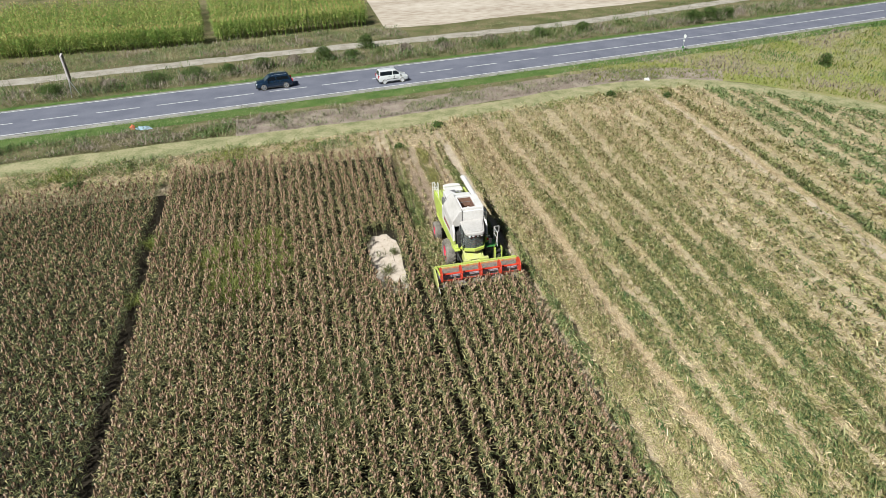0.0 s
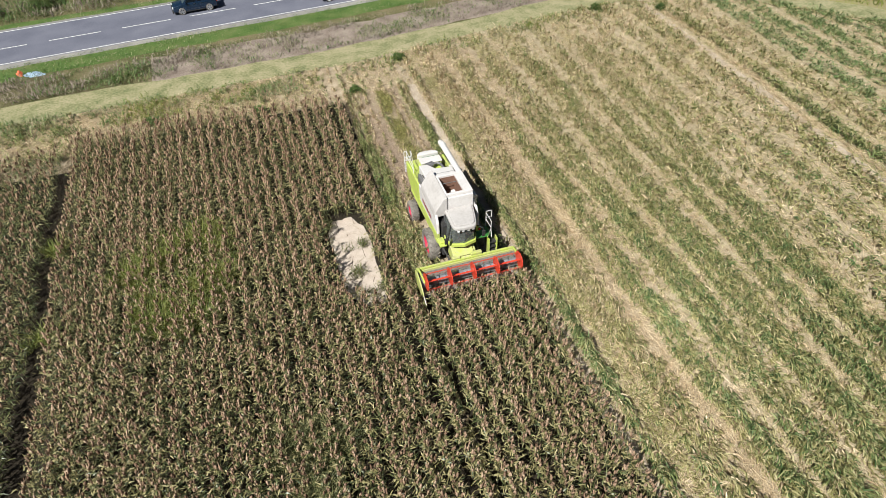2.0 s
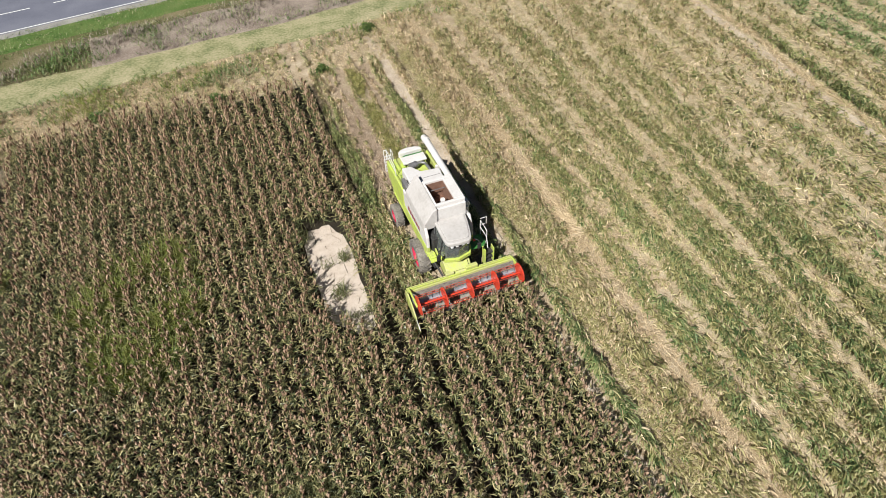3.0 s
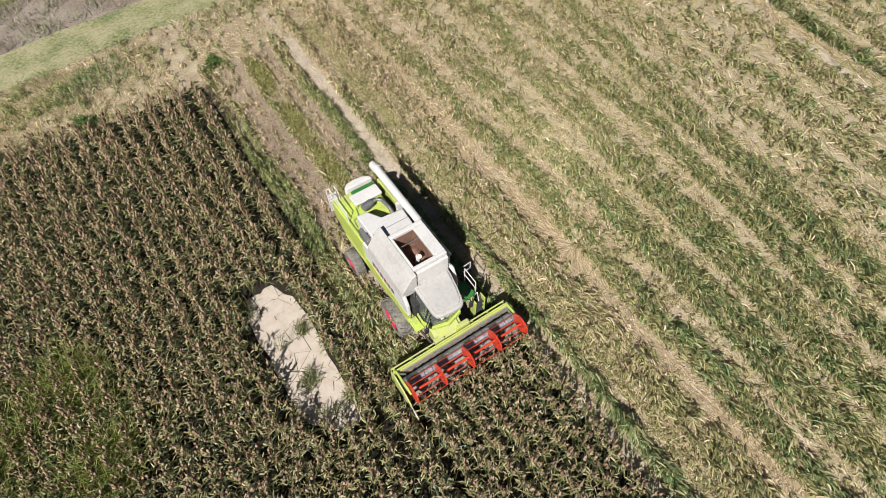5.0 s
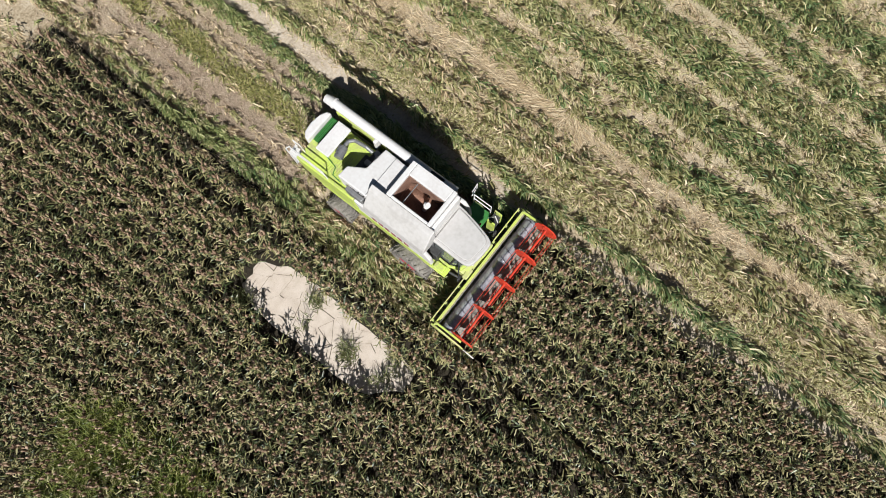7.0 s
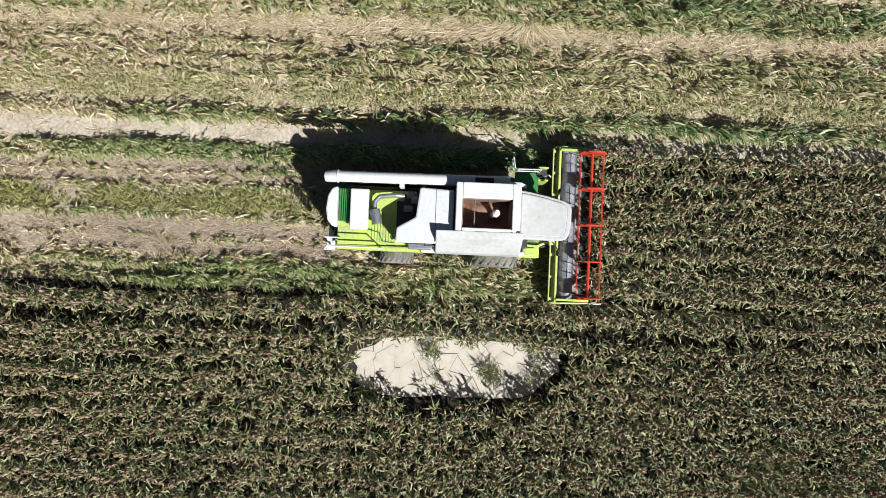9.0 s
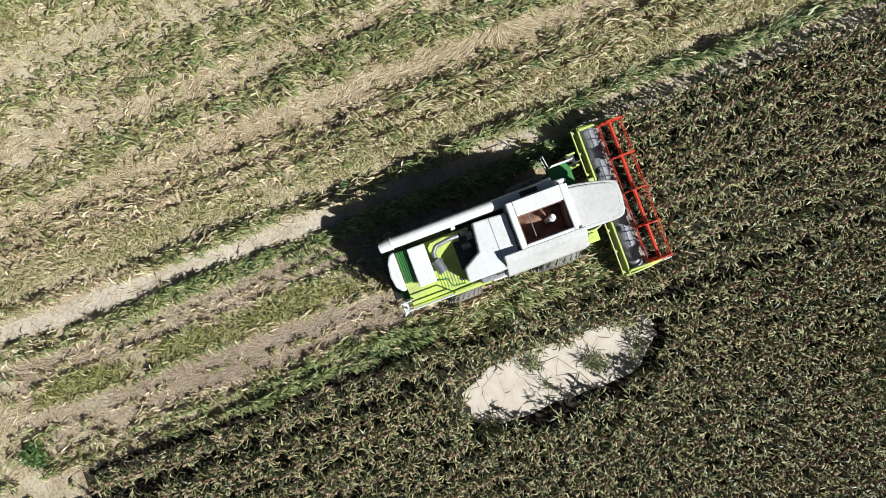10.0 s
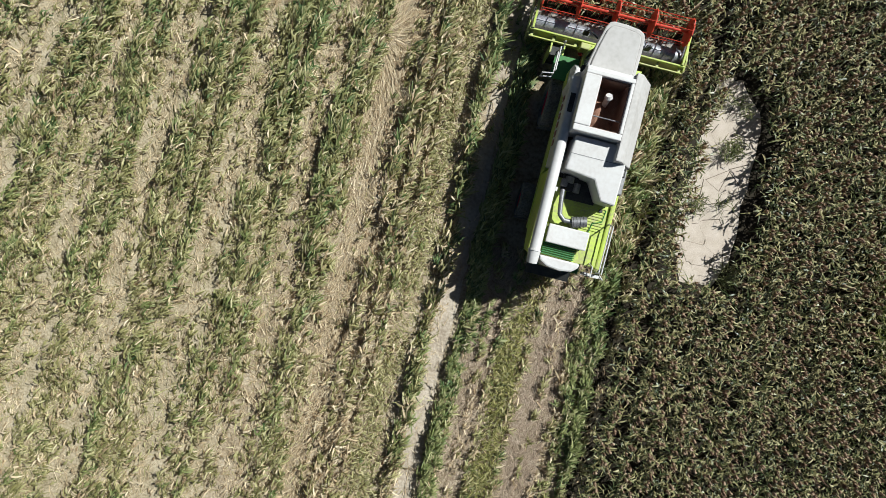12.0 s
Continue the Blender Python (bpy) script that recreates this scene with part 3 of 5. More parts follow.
part("red_lamp", rod(B(), (1.05, 1.0, 2.5), (1.05, .95, 2.5), .07, 12), M_tail, combine, "red side lamp")

# rails and ladder at the tail
for pts in ([(-1.14, 7.95, 3.1), (-1.14, 7.95, 3.75), (-1.14, 6.4, 3.75), (-1.14, 6.3, 3.1)], [(-1.14, 7.95, 3.42), (-1.14, 6.35, 3.42)], [(-1.25, 8.05, 2.2), (-1.25, 8.12, 3.6), (-1.1, 8.0, 3.7)], [(-.85, 8.05, 2.2), (-.85, 8.12, 3.6), (-.85, 7.8, 3.6), (-.85, 7.7, 3.1)]):
    part("tail_rail", tube(B(), pts, .022, 8), M_white, combine, "white tubular tail rail")
for k in range(6):
    part("tail_step", cube(B(), -1.25, -.85, 8.02, 8.12, 2.2 + k * .2, 2.23 + k * .2), M_white, combine)

# feeder house
part("feeder_house", prism(B(), [(.12, .55), (.12, 1.2), (.6, 1.62), (1.35, 1.95), (1.35, 1.0), (.7, .7)], -.66, .66, "x", .03), M_limed, combine, "dusty lime feeder house")
part("feeder_shield", prism(B(), [(.3, 1.44), (.75, 1.78), (.75, 1.84), (.28, 1.5)], -.5, .5, "x", .01), M_limed, combine)
for s in (-1, 1):
    part("lift_cylinder", rod(B(), (s * .5, .25, .4), (s * .5, 1.5, .85), .05, 10), M_steel, combine)
    part("drive_shaft", rod(B(), (s * .75, .25, .95), (s * .95, 1.3, 1.4), .05, 10), M_dark, combine)

# header with the reel
header = part("header", prism(B(), [(.14, .3), (.14, 1.12), (.04, 1.12), (.04, .3)], -2.82, 2.82, "x", .01), M_limed, combine, "dusty lime-green cutting header back wall")
part("inner_wall", cube(B(), -2.81, 2.81, .02, .036, .3, 1.0), M_worn, header, "dark worn inner wall")
part("top_beam", cube(B(), -2.82, 2.82, .09, .15, 1.125, 1.25, .02), M_lime, header)
part("gear_cover", cube(B(), .3, .95, .2, .42, .9, 1.36, .04), M_limed, header)
part("gear_cover", cube(B(), -.75, -.3, .2, .42, 1.0, 1.3, .04), M_limed, header)
part("header_floor", prism(B(), [(0, .26), (-.55, .2), (-.95, .16), (-.95, .2), (-.55, .25), (0, .31)], -2.8, 2.8, "x"), M_worn, header, "worn steel floor")
part("knife_bar", cube(B(), -2.8, 2.8, -1.05, -.94, .15, .2), M_dark, header)
for k in range(56):
    x = -2.75 + k * .1
    part("knife_guard", prism(B(), [(x - .02, -1.05), (x + .02, -1.05), (x, -1.18)], .16, .19, "z"), M_dark, header)
bm = rod(B(), (-2.76, -.36, .62), (2.76, -.36, .62), .27, 20)
cross = smooth(part("cross_auger", bm, M_steel, header, "steel cross auger drum"))
bm = B()
for s in (-1, 1):
    prev = None
    for k in range(97):
        a, x = s * k / 16 * 2 * math.pi, s * (2.74 - k / 96 * 2.2)
        cur = [bm.verts.new((x, -.36 + r * math.cos(a), .62 + r * math.sin(a))) for r in (.26, .34)]
        if prev:
            bm.faces.new((prev[0], prev[1], cur[1], cur[0]))
        prev = cur
bmesh.ops.solidify(bm, geom=bm.faces, thickness=.008)
part("auger_flight", bm, M_steel, cross)
for s in (-1, 1):
    a, b = sorted((s * 2.82, s * 2.88))
    part("end_plate", prism(B(), [(.25, .2), (.25, 1.1), (-.1, 1.2), (-.7, 1.0), (-1.15, .7), (-1.45, .3), (-1.45, .18)], a, b, "x", .01), M_limed, header, "lime-green header end plate")
    part("crop_divider", prism(B(), [(s * 2.78, -1.42), (s * 2.95, -1.42), (s * 2.93, -1.6), (s * 2.86, -1.82), (s * 2.8, -1.6)], .14, .42, "z", .02), M_limed, header, "pointed crop divider")
    part("divider_rod", tube(B(), [(s * 2.87, -1.3, .6), (s * 2.87, -1.6, .52), (s * 2.87, -1.8, .4)], .025), M_white, header, "pale divider rod")
    part("reel_arm", prism(B(), [(.1, 1.2), (.1, 1.3), (-.8, 1.38), (-1.08, 1.36), (-1.08, 1.26), (-.8, 1.26)], s * 2.72 - .04, s * 2.72 + .04, "x", .01), M_lime, header, "lime reel arm")
    part("reel_ram", rod(B(), (s * 2.72, -.1, .9), (s * 2.72, -.75, 1.1), .035, 10), M_steel, header)
part("rear_beam", cube(B(), -2.8, 2.8, .30, .35, 1.0, 1.1, .015), M_limed, header, "lime-green rear beam")
for x in (-2.7, -1.9, -1.1, 1.1, 1.9, 2.7):
    part("beam_strut", cube(B(), x - .05, x + .05, .13, .31, 1.02, 1.09, .015), M_limed, header)
header.location.z = .2
RY, RZ, RR = -1.04, 1.32, .5
reel = part("reel", rod(B(), (-2.66, RY, RZ), (2.66, RY, RZ), .05, 12), M_red, header, "orange-red reel shaft")
for x in (-2.62, -1.31, 0, 1.31, 2.62):
    n = 6
    star = []
    for i in range(n):
        a = 2 * math.pi * (i + .3) / n
        star += [(RY + RR * math.cos(a - .3), RZ + RR * math.sin(a - .3)), (RY + RR * math.cos(a + .3), RZ + RR * math.sin(a + .3)),
                 (RY + RR * .9 * math.cos(a + .52), RZ + RR * .9 * math.sin(a + .52))]
    part("reel_spider", prism(B(), star, x - .022, x + .022, "x", .006), M_red, reel, "orange-red reel end star")
for i in range(6):
    a = 2 * math.pi * (i + .3) / 6
    y, z = RY + RR * .93 * math.cos(a), RZ + RR * .93 * math.sin(a)
    bm = rod(B(), (-2.62, y, z), (2.62, y, z), .012, 6)
    bar = part("tine_bar", bm, M_red, reel)
    bm = B()
    for k in range(35):
        x = -2.55 + k * .15
        rod(bm, (x, y, z), (x, y + .05, z - .24), .006, 4, .004)
    tagged(part("tines", bm, M_red, bar), kind="stuff")
for k in (-1, 1):
    part("skid", prism(B(), [(.1, .3), (-.7, .16), (-.85, .02), (0, .004), (.15, .1)], k * 1.9 - .12, k * 1.9 + .12, "x", .01), M_dark, header)

# ---- vehicles and small things beside the road ----
def pane(pts, out, thick=.012):
    """A thin plate over a flat outline, raised along out."""
    bm = B()
    o = Vector(out).normalized()
    lo = [bm.verts.new(Vector(p) - o * .004) for p in pts]
    hi = [bm.verts.new(Vector(p) + o * thick) for p in pts]
    bm.faces.new(hi)
    bm.faces.new(lo[::-1])
    n = len(pts)
    for i in range(n):
        bm.faces.new((lo[i], lo[(i + 1) % n], hi[(i + 1) % n], hi[i]))
    bmesh.ops.recalc_face_normals(bm, faces=bm.faces)
    return bm


def car(name, label, at, turn, L, W, H, paint, side, belt, tail, roof, split, suv):
    """A car that faces +x. side: body outline (x, z); belt: height of the window line; tail, roof: x of the cabin's foot and top, rear and front; split: x between the side windows."""
    car_ = empty(name, pose(at[0], at[1], .14, 0, 0, turn), label, "car")
    r = .36 if suv else .31
    h, hr = W / 2, W / 2 - .19
    smooth(part("body", prism(B(), side, -h, h, "y", .09), paint, car_))
    (tx0, tx1), (rx0, rx1) = tail, roof
    bm = B()
    foot = [bm.verts.new((x, y, belt - .05)) for x, y in ((tx0, -h + .04), (tx1, -h + .04), (tx1, h - .04), (tx0, h - .04))]
    mid = [bm.verts.new((x, y, H - .09)) for x, y in ((rx0 - .1, -hr), (rx1 + .12, -hr), (rx1 + .12, hr), (rx0 - .1, hr))]
    top = [bm.verts.new((x, y, H)) for x, y in ((rx0 + .12, -hr + .12), (rx1 - .25, -hr + .12), (rx1 - .25, hr - .12), (rx0 + .12, hr - .12))]
    for lo, hi in ((foot, mid), (mid, top)):
        for i in range(4):
            bm.faces.new((lo[i], lo[(i + 1) % 4], hi[(i + 1) % 4], hi[i]))
    bm.faces.new(top)
    bm.faces.new(foot[::-1])
    bmesh.ops.bevel(bm, geom=[e for e in bm.edges if e.verts[0].co.z > belt], offset=.05, segments=2, affect="EDGES")
    part("cabin", bm, paint, car_)
    at_z = lambda x_lo, x_hi, z: x_lo + (x_hi - x_lo) * (z - belt + .05) / (H - .09 - belt + .05)
    z0, z1 = belt + .03, H - .15
    wide = lambda z: (h - .04) + (hr - h + .04) * (z - belt + .05) / (H - .09 - belt + .05)
    slope = (h - .04 - hr) / (H - .04 - belt)
    for s in (-1, 1):
        rear0, rear1 = at_z(tx0, rx0 - .1, z0) + .16, at_z(tx0, rx0 - .1, z1) + .14
        fore0, fore1 = at_z(tx1, rx1 + .12, z0) - .16, at_z(tx1, rx1 + .12, z1) - .1
        for a0, a1, c0, c1 in ((rear0, rear1, split - .06, split - .06), (split + .06, split + .06, fore0, fore1)):
            part("side_window", pane([(a0, s * wide(z0), z0), (c0, s * wide(z0), z0), (c1, s * wide(z1), z1), (a1, s * wide(z1), z1)], (0, s, slope)), M_cglass, car_, "dark side window")
        part("sill", cube(B(), -L * .2, L * .2, s * h - .02, s * h + .015, .24, .34, .01), M_black, car_)
        part("rub_strip", cube(B(), -L * .22, L * .19, s * h - .01, s * h + .015, .56, .62, .005), M_black if not suv else paint, car_)
        mirror = part("side_mirror", cube(B(), tx1 - .42, tx1 - .28, s * (h + .09) - .1, s * (h + .09) + .1, belt, belt + .17, .04), paint, car_)
        for x in (split - .55, split + .14):
            part("door_handle", cube(B(), x, x + .2, s * h - .015, s * h + .03, belt - .14, belt - .1, .005), M_black, car_)
        part("headlamp", cube(B(), L / 2 - .34, L / 2 - .03, s * h * .74 - .2, s * h * .74 + .2, .66, .84, .04), M_lamp, car_, "clear headlamp")
        part("tail_lamp", cube(B(), -L / 2 - .02, -L / 2 + .16, s * h * .86 - .1, s * h * .86 + .1, belt - .3, belt + .02, .02), M_tail, car_, "red tail lamp")
        for x in (-L * .305, L * .3):
            q = Matrix.Translation((x, s * (h - .07), r)) @ Matrix.Rotation(radians(90 * s), 4, "Z")
            part("wheel_arch", lathe(B(), [(r * 1.2, -.1), (r * 1.2, .065), (r * .9, .07), (.01, .07)], 20, Matrix.Translation((x, s * (h - .07), r)) @ Matrix.Rotation(radians(90 * s), 4, "Z")), M_black, car_)
            tyre = smooth(part("wheel", lathe(B(), [(r * .7, -.1), (r * .93, -.11), (r, -.06), (r, .06), (r * .93, .11), (r * .74, .11)], 20, q), M_rubber, car_))
            part("rim", lathe(B(), [(r * .76, .112), (r * .68, .10), (r * .2, .085), (.001, .10)], 12, q), M_chrome if suv else M_hub, tyre, "bright metal rim" if suv else "pale grey wheel cover")
            if suv:
                for j in range(5):
                    g = j * 1.2566
                    part("spoke_gap", pane([(x + .28 * r * math.cos(g + e * .35) * k, s * (h + .045), r + .28 * r * math.sin(g + e * .35) * k) for e, k in ((-.6, 1), (.6, 1), (.8, 2.2), (-.8, 2.2))], (0, s, 0), .006), M_black, tyre)
    for name_, (xa, xb), sgn in (("windscreen", (tx1, rx1 + .12), 1), ("rear_window", (tx0, rx0 - .1), -1)):
        lo, hi = at_z(xa, xb, z0), at_z(xa, xb, z1 + .04)
        part(name_, pane([(lo, -wide(z0) + .13, z0), (lo, wide(z0) - .13, z0), (hi, wide(z1) - .1, z1 + .04), (hi, -wide(z1) + .1, z1 + .04)], (sgn * (z1 - z0), 0, abs(hi - lo))), M_cglass if sgn < 0 else M_wscreen, car_)
    part("bumper", cube(B(), L / 2 - .12, L / 2 + .05, -h + .1, h - .1, .24, .48, .05), M_black if suv else paint, car_)
    part("bumper", cube(B(), -L / 2 - .05, -L / 2 + .12, -h + .1, h - .1, .28, .52, .05), M_black, car_)
    part("number_plate", cube(B(), -L / 2 - .06, -L / 2 - .05, -.26, .26, .58, .69), M_line, car_)
    if suv:
        part("grille", cube(B(), L / 2 - .04, L / 2 + .02, -.45, .45, .56, .8, .02), M_black, car_)
        for s in (-1, 1):
            part("roof_rail", tube(B(), [(rx0 + .1, s * (hr - .06), H - .03), (rx0 + .2, s * (hr - .06), H + .06), (rx1 - .35, s * (hr - .06), H + .06), (rx1 - .2, s * (hr - .06), H - .03)], .025), M_chrome, car_, "bright roof rail")
    else:
        part("door_sticker", cube(B(), split + .1, split + .26, -h - .006, -h + .004, .72, .9), M_black, car_, "dark square sticker")
    return car_


M_hub = mk("grey_wheel_cover", [(.42, .43, .44), (.55, .55, .56)], 5, 30, .4)
# pale blue glass tint: the sky's reflection is put into the colour
M_wscreen = glass("sky_tinted_windscreen", (.22, .30, .34))
car("hatchback_car", "small silver-white high-roofed hatchback on the road", (5.6, 51.85 + FAR), 7.2, 3.96, 1.68, 1.72, M_carw,
    [(-1.94, .3), (-1.0, .2), (1.1, .2), (1.9, .28), (1.98, .58), (1.86, .82), (1.3, 1.0), (.9, 1.08), (-1.93, 1.08), (-1.98, .7)],
    1.08, (-1.93, 1.2), (-1.72, .35), -.08, False)
car("estate_car", "dark teal sport utility car on the road", (-9.6, 53.75 + FAR), 187.2, 4.65, 1.86, 1.70, M_carb,
    [(-2.26, .36), (-1.2, .25), (1.3, .25), (2.22, .34), (2.32, .68), (2.16, .92), (1.3, 1.06), (.9, 1.1), (-2.2, 1.1), (-2.32, .72)],
    1.1, (-2.12, 1.25), (-1.75, .45), -.25, True)

# a board on two legs that leans beside the gravel track, seen edge-on
board = empty("sign_board", pose(-34.8, 57.3 + FAR, 0, 0, 0, 13), "weathered pale board on two grey legs beside the road", "sign")
part("panel", cube(B(), -.1, .1, 0, 1.6, 2.0, 5.2, .02), M_board, board)
part("panel_face", cube(B(), .154, .18, .1, 1.5, 2.1, 5.1, .005), M_boardb, board, "brown board face")
for x in (-.35, .75):
    part("leg", rod(B(), (0, .1, 2.2), (x, .1 + .2 * x, -.05), .06, 8), M_galv, board, "galvanised steel leg")

# a small round road sign
sign = empty("road_sign", pose(49.5, 54.3 + FAR, 0, 0, 0, 8), "small white sign on a thin post by the road", "sign")
part("post", rod(B(), (0, 0, -.05), (0, 0, 2.5), .035, 8), M_galv, sign)
part("plate", rod(B(), (.02, 0, 2.25), (.05, 0, 2.25), .28, 20), M_line, sign, "white plate")
part("plate_bar", cube(B(), -.03, .018, -.16, .16, 1.55, 1.75, .01), M_line, sign)
part("collar", cube(B(), -.09, .09, -.12, .12, .55, .85, .02), M_green, sign, "dark green collar")

# litter and a stone in the grass
bag = empty("litter_bag", pose(-24.9, 42.9 + FAR, 0, 0, 0, 20), "crumpled orange plastic bag in the grass", "litter")
sheetb = empty("litter_sheet", pose(-23.7, 42.6 + FAR, 0, 0, 0, -10), "crumpled blue-grey plastic sheet in the grass", "litter")
for par, mt, sx, sy, sz, seed in ((bag, M_orange, .3, .26, .36, 3), (sheetb, M_blue, .85, .4, .22, 8)):
    bm = B()
    bmesh.ops.create_icosphere(bm, subdivisions=3, radius=1)
    for v in bm.verts:
        k = 1 + .5 * noise.noise(v.co * 1.7 + Vector((seed, 0, 0))) + .25 * noise.noise(v.co * 5)
        v.co = Vector((v.co.x * sx * k, v.co.y * sy * k, max(0, .15 + v.co.z * k) * sz + .05))
    part("crumple", bm, mt, par)
bm = B()
bmesh.ops.create_icosphere(bm, subdivisions=3, radius=1)
for v in bm.verts:
    k = 1 + .4 * noise.noise(v.co * 1.5)
    v.co = Vector((37.7 + v.co.x * .35 * k, 41.4 + HEAD + v.co.y * .3 * k, .12 + v.co.z * .25 * k))
tagged(part("stone", bm, M_stone), "pale stone at the edge of the field", "stone")

# ---- plants ----
R = np.random.default_rng(7)


class Growth:
    """Collects leaves, stalks and heads as arrays and makes one mesh of them."""

    def __init__(self):
        self.v, self.f, self.m, self.n = [], [], [], 0

    def add(self, verts, faces, slot):
        """verts (N, k, 3) for N alike pieces; faces: quads of indices below k, a triangle repeats its last index."""
        n, k, _ = verts.shape
        if not n:
            return
        f = np.asarray(faces)[None] + (np.arange(n) * k)[:, None, None] + self.n
        self.v.append(verts.reshape(-1, 3))
        self.f.append(f.reshape(-1, 4))
        self.m.append(np.broadcast_to(np.asarray(slot).reshape(-1, 1), (n, len(faces))).reshape(-1))
        self.n += n * k

    def leaves(self, base, az, size, up, droop, width, seg=3, slot=0):
        """Blades that start at base, rise at angle up and bend over to angle droop."""
        n = len(base)
        pts = np.empty((n, seg + 1, 2, 3))
        pos = base.copy()
        side = np.stack([-np.sin(az), np.cos(az), 0 * az], -1)
        twist = R.uniform(-.6, .6, n)
        for i in range(seg + 1):
            k = i / seg
            w = width * (1.0 - .82 * k ** 1.6) * (.75 if i == 0 else 1) * .5
            tilt = np.stack([np.zeros(n), np.zeros(n), np.sin(twist)], -1)
            off = (side * np.cos(twist)[:, None] + tilt) * w[:, None]
            pts[:, i, 0], pts[:, i, 1] = pos - off, pos + off
            e = up + (droop - up) * (i + .5) / seg
            step = size / seg
            pos = pos + np.stack([np.cos(az) * np.cos(e), np.sin(az) * np.cos(e), np.sin(e)], -1) * step[:, None]
        q = [(2 * i, 2 * i + 1, 2 * i + 3, 2 * i + 2) for i in range(seg)]
        self.add(pts.reshape(n, 2 * seg + 2, 3), q, slot)

    def stalks(self, a, b, r, slot=1):
        n = len(a)
        v = np.empty((n, 6, 3))
        for i in range(3):
            o = np.stack([np.cos(i * 2.094) * r, np.sin(i * 2.094) * r, 0 * r], -1)
            v[:, i], v[:, 3 + i] = a + o, b + o * .6
        self.add(v, [(i, (i + 1) % 3, 3 + (i + 1) % 3, 3 + i) for i in range(3)], slot)

    def heads(self, a, axis, size, r, slot=2):
        """Spindle-shaped seed heads."""
        n = len(a)
        s = np.cross(axis, np.array([.31, .9, .2]))
        s /= np.linalg.norm(s, axis=-1, keepdims=True)
        t = np.cross(axis, s)
        v = np.empty((n, 10, 3))
        v[:, 0], v[:, 9] = a, a + axis * size[:, None]
        for ring, (h, k) in enumerate(((.3, 1.0), (.72, .75))):
            for i in range(4):
                g = i * 1.5708 + ring * .6
                rr = (r * k * R.uniform(.75, 1.25, n))[:, None]
                v[:, 1 + ring * 4 + i] = a + axis * (size * h)[:, None] + (s * math.cos(g) + t * math.sin(g)) * rr
        f = []
        for i in range(4):
            j = (i + 1) % 4
            f += [(0, 1 + j, 1 + i, 1 + i), (1 + i, 1 + j, 5 + j, 5 + i), (5 + i, 5 + j, 9, 9)]
        self.add(v, f, slot)

    def mesh(self, name, materials, label, category):
        v, f, m = np.concatenate(self.v).astype(np.float32), np.concatenate(self.f).astype(np.int32), np.concatenate(self.m).astype(np.int32)
        tri = f[:, 2] == f[:, 3]
        count = np.where(tri, 3, 4).astype(np.int32)
        loops = f.reshape(-1)[~np.stack([0 * tri, 0 * tri, 0 * tri, tri], -1).astype(bool).reshape(-1)]
        me = bpy.data.meshes.new(name)
        me.vertices.add(len(v))
        me.vertices.foreach_set("co", v.reshape(-1))
        me.loops.add(len(loops))
        me.loops.foreach_set("vertex_index", loops)
        me.polygons.add(len(f))
        me.polygons.foreach_set("loop_start", np.concatenate([[0], np.cumsum(count)[:-1]]).astype(np.int32))
        me.polygons.foreach_set("material_index", m)
        for mt in materials:
            me.materials.append(mt)
        me.update(calc_edges=True)
        return tagged(new(name, me), label, category, kind="stuff")


def field_noise(x, y, s, seed=0.0):
    """Smooth noise, about -1 to 1, for arrays of places."""
    out = 0
    for k, (a, b, c) in enumerate(((1.0, .63, .2), (-.71, 1.13, 1.7), (.37, -1.31, 4.1), (1.9, 1.1, 2.2), (-2.3, 1.7, 5.0))):
        out = out + np.sin((a * x + b * y) * s + c + seed * (k + 1.3)) * (1 if k < 3 else .6)
    return out / 3


def scatter(x0, x1, y0, y1, density):
    n = int((x1 - x0) * (y1 - y0) * density)
    return R.uniform(x0, x1, n), R.uniform(y0, y1, n)


